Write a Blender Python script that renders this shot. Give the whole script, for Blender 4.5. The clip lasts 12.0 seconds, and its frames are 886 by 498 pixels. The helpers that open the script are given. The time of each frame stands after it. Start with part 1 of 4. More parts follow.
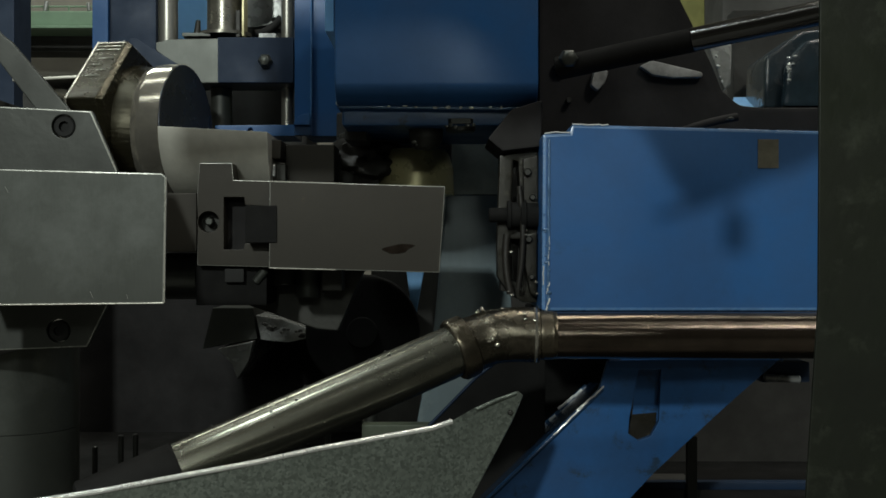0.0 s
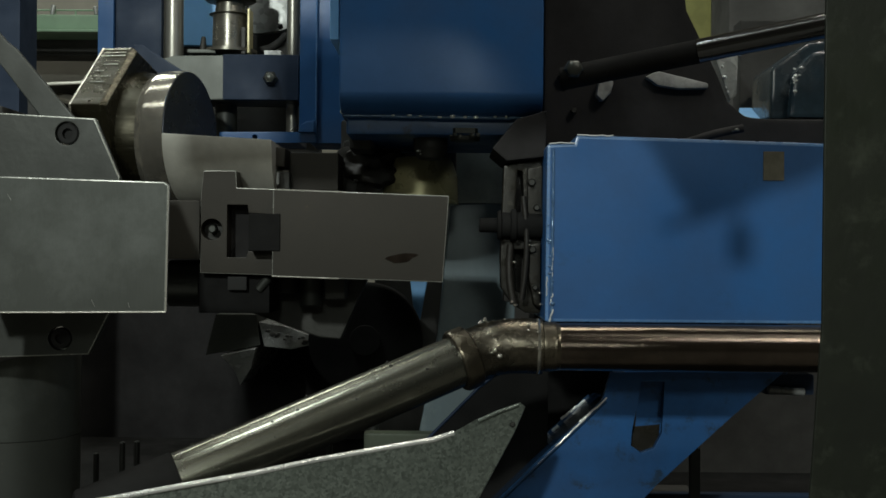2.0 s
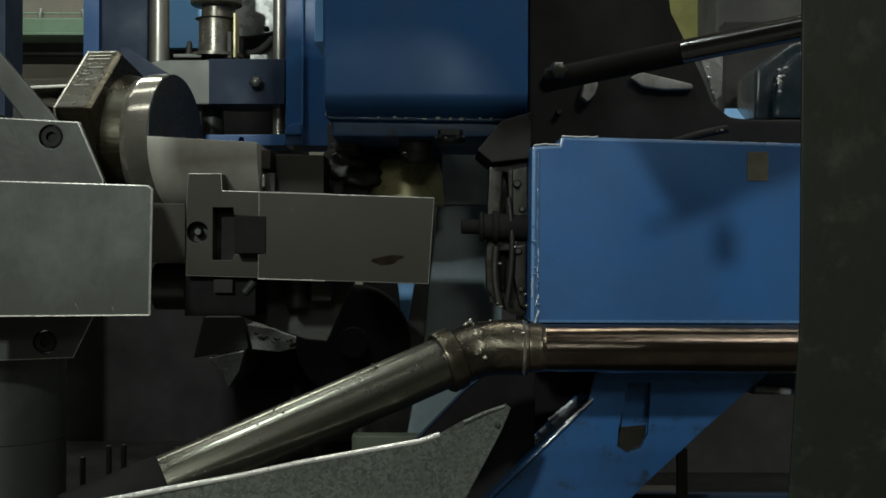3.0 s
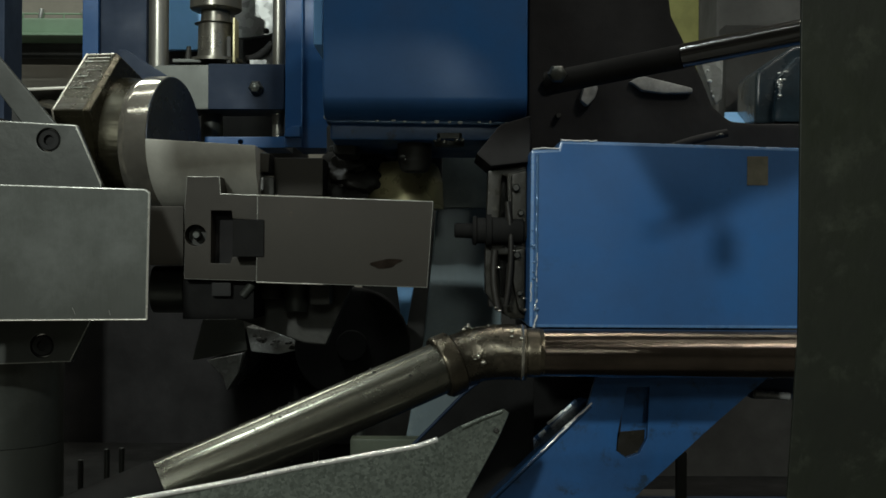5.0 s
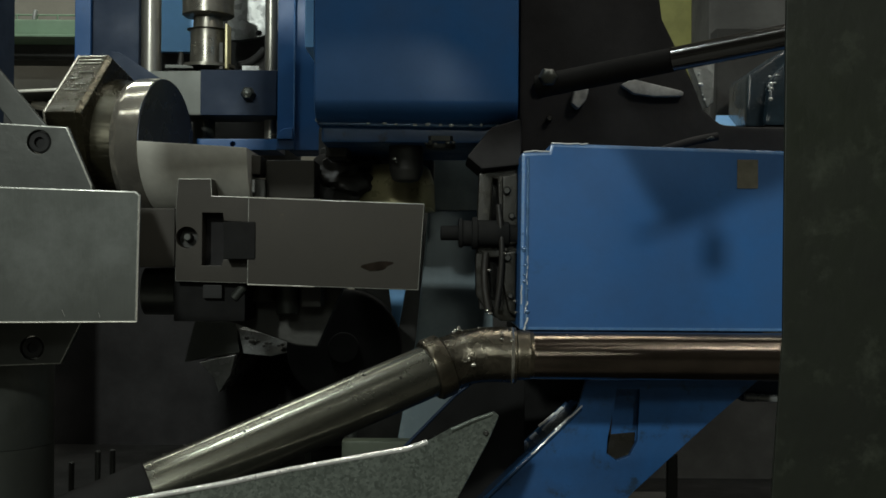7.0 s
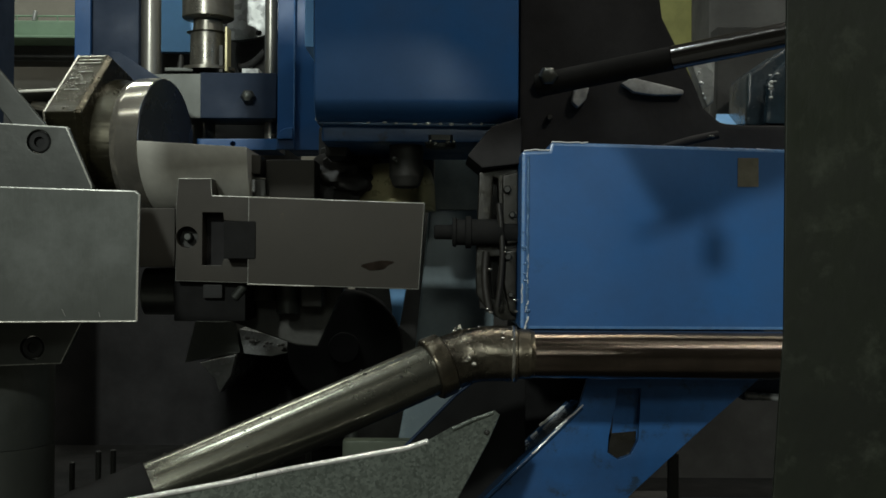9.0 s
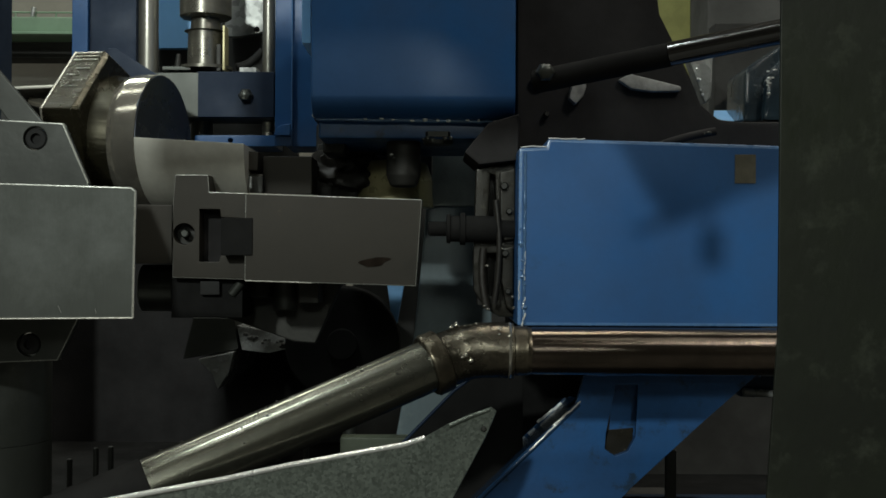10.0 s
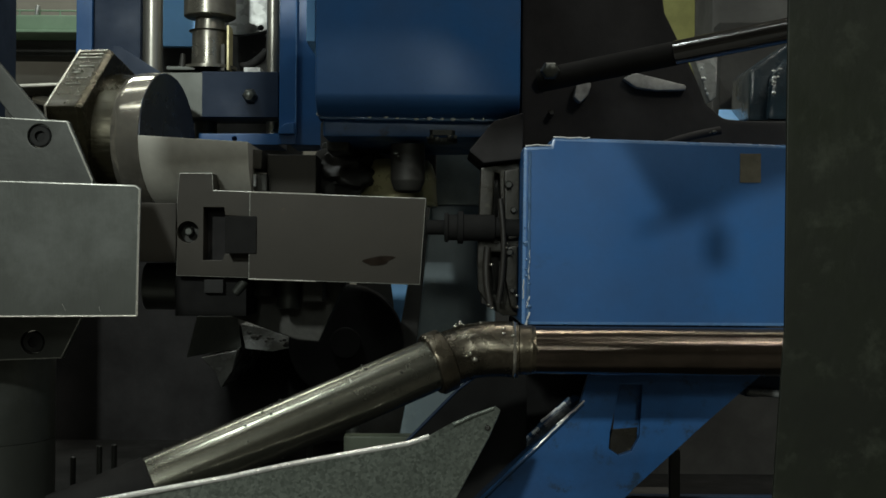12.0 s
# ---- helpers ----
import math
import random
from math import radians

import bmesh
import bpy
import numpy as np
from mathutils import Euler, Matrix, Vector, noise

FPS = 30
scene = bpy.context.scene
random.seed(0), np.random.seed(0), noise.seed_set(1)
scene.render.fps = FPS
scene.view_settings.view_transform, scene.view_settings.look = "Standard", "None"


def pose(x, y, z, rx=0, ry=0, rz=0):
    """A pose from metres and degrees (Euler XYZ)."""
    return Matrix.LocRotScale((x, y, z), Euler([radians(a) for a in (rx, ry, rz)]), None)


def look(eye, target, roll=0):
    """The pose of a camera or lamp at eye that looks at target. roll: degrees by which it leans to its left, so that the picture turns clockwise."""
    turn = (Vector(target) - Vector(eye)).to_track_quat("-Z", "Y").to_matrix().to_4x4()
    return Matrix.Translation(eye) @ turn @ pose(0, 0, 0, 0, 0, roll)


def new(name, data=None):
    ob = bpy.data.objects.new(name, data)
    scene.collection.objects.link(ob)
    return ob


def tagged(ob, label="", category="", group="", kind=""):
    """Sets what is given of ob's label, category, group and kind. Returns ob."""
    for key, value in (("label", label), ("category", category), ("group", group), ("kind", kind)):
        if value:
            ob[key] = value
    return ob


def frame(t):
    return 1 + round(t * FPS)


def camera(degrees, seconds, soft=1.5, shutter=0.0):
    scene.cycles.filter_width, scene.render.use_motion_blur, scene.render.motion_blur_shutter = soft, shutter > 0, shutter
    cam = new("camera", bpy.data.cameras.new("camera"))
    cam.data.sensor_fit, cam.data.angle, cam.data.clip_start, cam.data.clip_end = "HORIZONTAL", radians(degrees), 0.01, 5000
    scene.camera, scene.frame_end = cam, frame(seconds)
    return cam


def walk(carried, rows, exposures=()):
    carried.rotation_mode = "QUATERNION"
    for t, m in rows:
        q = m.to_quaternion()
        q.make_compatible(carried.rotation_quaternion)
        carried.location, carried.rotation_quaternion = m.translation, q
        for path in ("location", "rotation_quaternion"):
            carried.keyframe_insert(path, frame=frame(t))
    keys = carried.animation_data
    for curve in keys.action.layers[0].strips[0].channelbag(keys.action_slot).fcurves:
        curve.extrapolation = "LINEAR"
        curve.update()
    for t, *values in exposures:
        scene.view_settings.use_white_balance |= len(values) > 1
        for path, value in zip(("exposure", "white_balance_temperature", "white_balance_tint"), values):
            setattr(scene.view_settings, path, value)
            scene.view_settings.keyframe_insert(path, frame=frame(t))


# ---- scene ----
cam = camera(42.0, 12.0, soft=1.6)
PATH = [
    (0, (0.0, -1.6, 1.2), (0.0, 0.4, 1.2), 0.0),
    (0.5, (0.0016, -1.5976, 1.2043), (-0.0028, 0.4024, 1.2025), 0.11),
    (1, (0.0023, -1.5944, 1.2058), (-0.0076, 0.4056, 1.2066), 0.20),
    (1.5, (0.0027, -1.5946, 1.2076), (-0.0077, 0.4053, 1.2139), 0.45),
    (2, (0.0028, -1.5947, 1.2077), (-0.0065, 0.4053, 1.2153), 0.46),
    (2.5, (0.0070, -1.5942, 1.2058), (0.0042, 0.4058, 1.2158), 0.21),
    (3, (0.0116, -1.5956, 1.2075), (0.0166, 0.4044, 1.2184), 0.18),
    (5, (0.0152, -1.5911, 1.2133), (0.0181, 0.4089, 1.2240), 0.31),
    (5.5, (0.0176, -1.5936, 1.2125), (0.0250, 0.4063, 1.2267), 0.25),
    (6, (0.0180, -1.5950, 1.2110), (0.0317, 0.4049, 1.2280), 0.24),
    (6.5, (0.0221, -1.5949, 1.2131), (0.0386, 0.4050, 1.2293), 0.24),
    (7, (0.0216, -1.5932, 1.2144), (0.0326, 0.4067, 1.2283), 0.40),
    (9, (0.0218, -1.5917, 1.2121), (0.0319, 0.4083, 1.2273), 0.28),
    (9.5, (0.0224, -1.5921, 1.2116), (0.0339, 0.4079, 1.2242), 0.20),
    (10, (0.0260, -1.5908, 1.2123), (0.0361, 0.4091, 1.2214), 0.27),
    (10.5, (0.0246, -1.5871, 1.2132), (0.0287, 0.4129, 1.2185), 0.35),
    (11, (0.0239, -1.5892, 1.2152), (0.0247, 0.4108, 1.2194), 0.47),
    (11.5, (0.0238, -1.5892, 1.2147), (0.0287, 0.4108, 1.2225), 0.48),
    (12, (0.0244, -1.5884, 1.2116), (0.0292, 0.4115, 1.2193), 0.40),
]
walk(cam, [(t, look(eye, target, roll)) for t, eye, target, roll in PATH])

# ---- light: a dark workshop hall with unseen area lamps and added fill ----
world = bpy.data.worlds.new("hall_dark")
scene.world = world
world.use_nodes = True
world.node_tree.nodes["Background"].inputs[0].default_value = (0.55, 0.62, 0.6, 1)
world.node_tree.nodes["Background"].inputs[1].default_value = 0.01
scene.view_settings.exposure = 0.12


def area_light(eye, target, watts, sx, sy, colour):
    data = bpy.data.lights.new("area_light", "AREA")
    data.shape, data.size, data.size_y = "RECTANGLE", sx, sy
    data.energy, data.color = watts, colour
    ob = new("area_light", data)
    ob.matrix_world = look(eye, target)
    return ob


area_light((-1.4, -5.2, 3.35), (0.0, 0.0, 1.25), 134, 0.2, 0.22, (0.93, 1.0, 0.94))
# added frontal fill behind the camera, only to open up the dark cavities
area_light((0.2, -5.8, 2.5), (0.0, 0.4, 1.2), 17, 0.5, 0.4, (0.92, 1.0, 0.9))
area_light((2.2, -3.3, 4.8), (0.3, -0.1, 1.15), 46, 0.5, 0.16, (1.0, 0.96, 0.86))
area_light((0.5, 0.9, 4.7), (0.2, 0.4, 1.2), 36, 0.25, 1.0, (1.0, 0.95, 0.82))
area_light((-2.2, 3.0, 4.7), (-1.4, 3.6, 1.6), 60, 0.5, 1.0, (0.95, 1.0, 0.88))
area_light((-1.2, -0.7, 4.5), (-0.4, 0.7, 1.6), 26, 0.3, 0.6, (0.9, 1.0, 0.98))
# added strips overhead, there for line reflections in bare metal and general lift
for strip_x in (-2.2, 2.2):
    for strip_y in (-4.4, -1.8, 0.8):
        area_light((strip_x, strip_y, 5.1), (strip_x, strip_y, 0.0), 14, 2.6, 0.14, (0.95, 1.0, 0.92))


# ---- materials ----
def material(name, colour, rough=0.5, metal=0.0, dark=0.6, grain=60.0, stain=9.0, bump=0.15, stretch=(1, 1, 1),
             worn=None, worn_at=0.62, coat=0.0, spangle=0.0, rough_var=0.15, grain_amount=0.35, spec=0.5, worn_soft=0.07):
    """Base colour with fine grain, broad stains, optional worn patches and zinc spangle."""
    m = bpy.data.materials.new(name)
    m.use_nodes = True
    nt = m.node_tree
    nodes, links = nt.nodes, nt.links
    bsdf = nodes["Principled BSDF"]
    tc = nodes.new("ShaderNodeTexCoord")
    mp = nodes.new("ShaderNodeMapping")
    mp.inputs["Scale"].default_value = stretch
    links.new(tc.outputs["Object"], mp.inputs["Vector"])

    def tex(scale, detail, rough_, vec):
        n = nodes.new("ShaderNodeTexNoise")
        n.inputs["Scale"].default_value = scale
        n.inputs["Detail"].default_value = detail
        n.inputs["Roughness"].default_value = rough_
        links.new(vec, n.inputs["Vector"])
        return n.outputs["Fac"]

    def ramp(fac, a, b, lo, hi):
        n = nodes.new("ShaderNodeMapRange")
        n.inputs["From Min"].default_value, n.inputs["From Max"].default_value = a, b
        n.inputs["To Min"].default_value, n.inputs["To Max"].default_value = lo, hi
        links.new(fac, n.inputs["Value"])
        return n.outputs["Result"]

    def mix(fac, a, b):
        n = nodes.new("ShaderNodeMix")
        n.data_type = "RGBA"
        if isinstance(fac, float):
            n.inputs["Factor"].default_value = fac
        else:
            links.new(fac, n.inputs["Factor"])
        for sock, v in ((n.inputs["A"], a), (n.inputs["B"], b)):
            if isinstance(v, tuple):
                sock.default_value = (*v, 1)
            else:
                links.new(v, sock)
        return n.outputs["Result"]

    fine = tex(grain, 6, 0.65, mp.outputs["Vector"])
    broad = tex(stain, 5, 0.6, tc.outputs["Object"])
    low = tuple(c * dark for c in colour)
    col = mix(ramp(broad, 0.35, 0.65, 0.0, 1.0), low, colour)
    col = mix(ramp(fine, 0.3, 0.7, grain_amount, 0.0), col, tuple(c * dark * 0.8 for c in colour))
    if spangle:
        vo = nodes.new("ShaderNodeTexVoronoi")
        vo.inputs["Scale"].default_value = spangle
        links.new(tc.outputs["Object"], vo.inputs["Vector"])
        sep = nodes.new("ShaderNodeSeparateColor")
        links.new(vo.outputs["Color"], sep.inputs["Color"])
        col = mix(ramp(sep.outputs["Red"], 0.0, 1.0, 0.0, 0.75), col, tuple(min(1, c * 1.55) for c in colour))
    rgh = ramp(broad, 0.3, 0.7, min(1, rough + rough_var), max(0.05, rough - rough_var))
    if worn:
        patch = tex(stain * 2.3, 8, 0.7, tc.outputs["Object"])
        col = mix(ramp(patch, worn_at, worn_at + worn_soft, 0.0, 0.8), col, worn)
    links.new(col, bsdf.inputs["Base Color"])
    links.new(rgh, bsdf.inputs["Roughness"])
    bsdf.inputs["Metallic"].default_value = metal
    bsdf.inputs["Specular IOR Level"].default_value = spec
    bsdf.inputs["Coat Weight"].default_value = coat
    bsdf.inputs["Coat Roughness"].default_value = 0.2
    b = nodes.new("ShaderNodeBump")
    b.inputs["Strength"].default_value = bump
    b.inputs["Distance"].default_value = 0.002
    links.new(fine, b.inputs["Height"])
    links.new(b.outputs["Normal"], bsdf.inputs["Normal"])
    return m


BLUE = material("blue_enamel", (0.0185, 0.084, 0.23), 0.46, 0, 0.78, 120, 7, 0.1, coat=0.06, grain_amount=0.15, worn=(0.014, 0.045, 0.1), worn_at=0.62, worn_soft=0.2, spec=0.3)
BLUE_STAINED = material("stained_blue_enamel", (0.0185, 0.084, 0.23), 0.4, 0, 0.7, 120, 11, 0.15, coat=0.1, grain_amount=0.2, worn=(0.012, 0.026, 0.042), worn_at=0.56, worn_soft=0.1, spec=0.3)
# far paler than the chute sheet, to paint the rolled edge's highlight
RIM = material("rolled_zinc_highlight", (0.85, 0.86, 0.82), 0.2, 0.5, 0.6, 90, 24, 0.4)
BLUE_PALE = material("pale_lit_blue_enamel", (0.22, 0.5, 0.88), 0.45, 0, 0.85, 90, 6, 0.08, grain_amount=0.15)
NAVY = material("dark_navy_enamel", (0.009, 0.024, 0.055), 0.58, 0, 0.7, 90, 8, 0.1, spec=0.3)
VALVE = material("oily_grey_blue_casting", (0.022, 0.042, 0.058), 0.2, 0, 0.5, 60, 14, 0.5, coat=0.4)
FLANGE = material("oily_brown_casting", (0.023, 0.0215, 0.0165), 0.36, 0.35, 0.5, 50, 26, 0.5, worn=(0.07, 0.068, 0.05), worn_at=0.64, spec=0.35)
BLUE_WET = material("oily_blue_enamel", (0.016, 0.055, 0.13), 0.12, 0, 0.6, 45, 10, 0.5, coat=0.6)
STEEL = material("ground_steel", (0.066, 0.071, 0.063), 0.36, 0.6, 0.85, 90, 3, 0.05, (5, 1, 0.7), rough_var=0.12, worn=(0.125, 0.133, 0.124), worn_at=0.48, worn_soft=0.35, grain_amount=0.4)
STEEL_DULL = material("dull_steel", (0.043, 0.0465, 0.04), 0.48, 0.35, 0.7, 80, 9, 0.15, rough_var=0.1, worn=(0.16, 0.13, 0.09), worn_at=0.66)
STEEL_BAR = material("oiled_tool_steel", (0.028, 0.0245, 0.0185), 0.45, 0.15, 0.8, 140, 6, 0.06, (1, 1, 5), rough_var=0.08, worn=(0.06, 0.045, 0.026), worn_at=0.68, spec=0.22)
STEEL_DARK = material("blackened_steel", (0.042, 0.042, 0.037), 0.5, 0.5, 0.6, 70, 11, 0.25)
CHROME = material("polished_shaft", (0.42, 0.41, 0.36), 0.34, 0.75, 0.7, 50, 8, 0.05, (1, 1, 0.2), rough_var=0.08)
TURNED = material("turned_steel", (0.6, 0.57, 0.49), 0.17, 0.85, 0.5, 60, 10, 0.1, rough_var=0.07)
BRASSY = material("oily_brass", (0.6, 0.55, 0.3), 0.35, 0.35, 0.6, 40, 14, 0.2)
# near-black base that puts deep shade into the colour of dim parts
NEAR_BLACK = material("near_black_for_shade", (0.017, 0.017, 0.0166), 0.85, 0, 0.6, 40, 8, 0.3, spec=0.03)
# rubber colour, also used as painted shade on the back panel and pocket floor
RUBBER_SHADE = material("matt_black_rubber_and_shade", (0.028, 0.0272, 0.0272), 0.75, 0, 0.7, 50, 10, 0.25, spec=0.08)
# near-white base that paints glints in, mostly independent of reflections
SPARK = material("glint_white", (0.75, 0.77, 0.75), 0.15, 0.3, 0.8, 80, 20, 0.2)
SPINDLE = material("oily_grey_spindle", (0.26, 0.25, 0.21), 0.34, 0.75, 0.55, 60, 14, 0.1, (1, 1, 3), worn=(0.06, 0.055, 0.04), worn_at=0.6)
RUSTY = material("rusty_flange_steel", (0.1, 0.085, 0.06), 0.32, 0.85, 0.4, 45, 26, 0.5, worn=(0.24, 0.22, 0.17), worn_at=0.68)
HEXED = material("rough_machined_steel", (0.04, 0.036, 0.021), 0.32, 0.75, 0.4, 34, 14, 0.5, (0.3, 0.3, 4), worn=(0.16, 0.145, 0.09), worn_at=0.7)
PIPE = material("brown_oiled_pipe", (0.135, 0.108, 0.086), 0.14, 0.96, 0.55, 300, 18, 0.16, rough_var=0.03, grain_amount=0.5)
TUBE = material("bare_steel_tube", (0.19, 0.187, 0.152), 0.25, 0.92, 0.6, 140, 16, 0.08, worn=(0.07, 0.063, 0.045), worn_at=0.72, rough_var=0.05)
GALV = material("galvanised_sheet", (0.15, 0.172, 0.15), 0.36, 0.6, 0.6, 120, 30, 0.35, spangle=300, grain_amount=0.5, worn=(0.22, 0.24, 0.21), worn_at=0.62)
ZINC = material("zinc_plate", (0.27, 0.28, 0.27), 0.42, 0.4, 0.6, 80, 20, 0.2, spangle=70)
BLACK = material("black_rubber_and_hole_shade", (0.026, 0.0262, 0.0255), 0.6, 0, 0.7, 50, 10, 0.3, spec=0.12)
SOOT = material("dark_machine_body", (0.08, 0.08, 0.076), 0.9, 0, 0.6, 30, 6, 0.2, spec=0.08)
POST = material("olive_painted_post", (0.0125, 0.015, 0.0098), 0.5, 0, 0.55, 60, 12, 0.25, (1, 1, 0.6), worn=(0.034, 0.039, 0.028), worn_at=0.54, spec=0.16, worn_soft=0.25)
GREEN = material("green_girder_paint", (0.16, 0.26, 0.17), 0.6, 0, 0.75, 20, 3, 0.1)
WALL = material("grimy_plaster", (0.2, 0.19, 0.16), 0.85, 0, 0.7, 14, 1.5, 0.2)
CONCRETE = material("oily_concrete", (0.12, 0.115, 0.1), 0.75, 0, 0.6, 25, 2, 0.3)
YELLOW = material("olive_yellow_panel", (0.24, 0.24, 0.06), 0.55, 0, 0.6, 20, 9, 0.15)
WELD = material("weld_bead", (0.08, 0.17, 0.32), 0.1, 0.2, 0.6, 90, 30, 0.5, coat=0.5)
EDGE = material("bright_worn_edge", (0.34, 0.345, 0.31), 0.3, 0.55, 0.5, 120, 30, 0.1)
# paler blue that puts the edge highlight into the paint colour
EDGE_BLUE = material("blue_edge_highlight", (0.09, 0.2, 0.4), 0.3, 0, 0.7, 120, 30, 0.2, coat=0.4)
BRIGHT = material("rubbed_bright_steel", (0.7, 0.68, 0.6), 0.25, 0.6, 0.8, 90, 20, 0.1)
LABEL = material("tan_sticker", (0.085, 0.08, 0.052), 0.6, 0, 0.7, 80, 40, 0.05)
# pale base in place of light that the lamps don't bring to these parts
PALE = material("metal_paled_for_light", (0.42, 0.435, 0.425), 0.24, 0.35, 0.4, 60, 22, 0.4)
# dark navy tint paints the blue surroundings mirrored in the face
CUT = material("navy_reflection_steel", (0.03, 0.036, 0.05), 0.22, 0.5, 0.7, 60, 9, 0.05)
SCUFF = material("scuffed_rubber", (0.36, 0.36, 0.34), 0.55, 0, 0.4, 70, 40, 0.3)
SHANK = material("oiled_half_shank", (0.7, 0.69, 0.61), 0.36, 0.55, 0.75, 60, 6, 0.06, rough_var=0.06)
ELBOW = material("rough_cast_elbow", (0.13, 0.115, 0.088), 0.26, 0.95, 0.4, 34, 34, 1.0, worn=(0.4, 0.37, 0.3), worn_at=0.7)
STAIN = material("brown_oil_stain", (0.012, 0.007, 0.0035), 0.6, 0, 0.6, 60, 60, 0.1, spec=0.08)
ROD_BLACK = material("black_oily_rod", (0.014, 0.013, 0.012), 0.12, 0, 0.6, 60, 20, 0.2, (0.3, 1, 1), spec=1.0, rough_var=0.04)
GREASE = material("dark_grease", (0.02, 0.018, 0.015), 0.5, 0, 0.6, 60, 30, 0.6, spec=0.3)


# ---- mesh helpers ----
def soften(bm, off, seg=2, worn=0):
    if off:
        edges = [e for e in bm.edges if len(e.link_faces) == 2 and e.calc_face_angle(0) > 0.6]
        bmesh.ops.bevel(bm, geom=edges, offset=off, segments=seg, profile=0.6, affect="EDGES", clamp_overlap=True, material=worn if worn else -1)
    return bm


def box(x0, x1, y0, y1, z0, z1, bev=0.002, turn=0.0):
    bm = bmesh.new()
    bmesh.ops.create_cube(bm, size=1)
    for v in bm.verts:
        v.co = Vector(((v.co.x) * (x1 - x0), v.co.y * (y1 - y0), v.co.z * (z1 - z0)))
    soften(bm, bev)
    m = Matrix.Translation(((x0 + x1) / 2, (y0 + y1) / 2, (z0 + z1) / 2)) @ Matrix.Rotation(radians(turn), 4, "Y")
    bmesh.ops.transform(bm, matrix=m, verts=bm.verts)
    return bm


def circle(x, z, r, n=24):
    return [(x + r * math.cos(2 * math.pi * k / n), z + r * math.sin(2 * math.pi * k / n)) for k in range(n)]


def prism(outline, y0, y1, bev=0.002, holes=(), worn=0):
    """A plate: an outline in x and z, with holes, from depth y0 to y1."""
    bm = bmesh.new()
    edges = []
    for loop in (outline, *holes):
        vs = [bm.verts.new((x, y0, z)) for x, z in loop]
        edges += [bm.edges.new((vs[k], vs[(k + 1) % len(vs)])) for k in range(len(vs))]
    if holes:
        bmesh.ops.triangle_fill(bm, edges=edges, use_beauty=True, use_dissolve=False)
    else:
        bm.faces.new(list(bm.verts))
    got = bmesh.ops.extrude_face_region(bm, geom=list(bm.faces))
    for v in got["geom"]:
        if isinstance(v, bmesh.types.BMVert):
            v.co.y = y1
    bmesh.ops.recalc_face_normals(bm, faces=bm.faces)
    soften(bm, bev, worn=worn)
    for loop in holes:
        cx, cz = sum(p[0] for p in loop) / len(loop), sum(p[1] for p in loop) / len(loop)
        reach = max(math.hypot(x - cx, z - cz) for x, z in loop) + 2.5 * bev
        for f in bm.faces:
            m = f.calc_center_median()
            if f.material_index and math.hypot(m.x - cx, m.z - cz) < reach:
                f.material_index = 0
    return bm


def lathe(p, q, profile, seg=40):
    """Turns a profile of (distance along p to q, radius) about that axis."""
    p, q = Vector(p), Vector(q)
    turn = (q - p).to_track_quat("Z", "Y").to_matrix().to_4x4()
    bm = bmesh.new()
    rings = []
    for s, r in profile:
        rings.append([bm.verts.new((r * math.cos(2 * math.pi * k / seg), r * math.sin(2 * math.pi * k / seg), s)) for k in range(seg)])
    for a, b in zip(rings, rings[1:]):
        for k in range(seg):
            bm.faces.new((a[k], a[(k + 1) % seg], b[(k + 1) % seg], b[k]))
    bm.faces.new(rings[0][::-1])
    bm.faces.new(rings[-1])
    bmesh.ops.recalc_face_normals(bm, faces=bm.faces)
    bmesh.ops.transform(bm, matrix=Matrix.Translation(p) @ turn, verts=bm.verts)
    return bm


def rod(p, q, r, r2=None, edge=0.0015, seg=36):
    n = (Vector(q) - Vector(p)).length
    r2 = r if r2 is None else r2
    return lathe(p, q, [(0, r - edge), (edge, r), (n - edge, r2), (n, r2 - edge)], seg)


def sweep(points, r, seg=12):
    """A bent round bar through points."""
    pts = [Vector(p) for p in points]
    bm = bmesh.new()
    rings = []
    for k, p in enumerate(pts):
        way = (pts[min(k + 1, len(pts) - 1)] - pts[max(k - 1, 0)]).normalized()
        side = way.cross(Vector((0, 1, 0.01))).normalized()
        up = side.cross(way)
        rings.append([bm.verts.new(p + r * (math.cos(a) * side + math.sin(a) * up)) for a in [2 * math.pi * j / seg for j in range(seg)]])
    for a, b in zip(rings, rings[1:]):
        for k in range(seg):
            bm.faces.new((a[k], a[(k + 1) % seg], b[(k + 1) % seg], b[k]))
    bm.faces.new(rings[0][::-1])
    bm.faces.new(rings[-1])
    bmesh.ops.recalc_face_normals(bm, faces=bm.faces)
    return bm


def arc_points(p, q, bulge, n=10):
    """Points from p to q that bow by bulge."""
    p, q, b = Vector(p), Vector(q), Vector(bulge)
    return [p.lerp(q, k / n) + b * math.sin(math.pi * k / n) for k in range(n + 1)]


def lumps(points, size, seed=1):
    """A run of small uneven beads in one mesh, such as weld spatter."""
    rnd = random.Random(seed)
    bm = bmesh.new()
    for p in points:
        r = size * rnd.uniform(0.6, 1.3)
        m = Matrix.Translation(p) @ Matrix.Diagonal((r * rnd.uniform(0.9, 1.8), r, r * rnd.uniform(0.7, 1.2), 1))
        bmesh.ops.create_icosphere(bm, subdivisions=2, radius=1, matrix=m)
    return bm


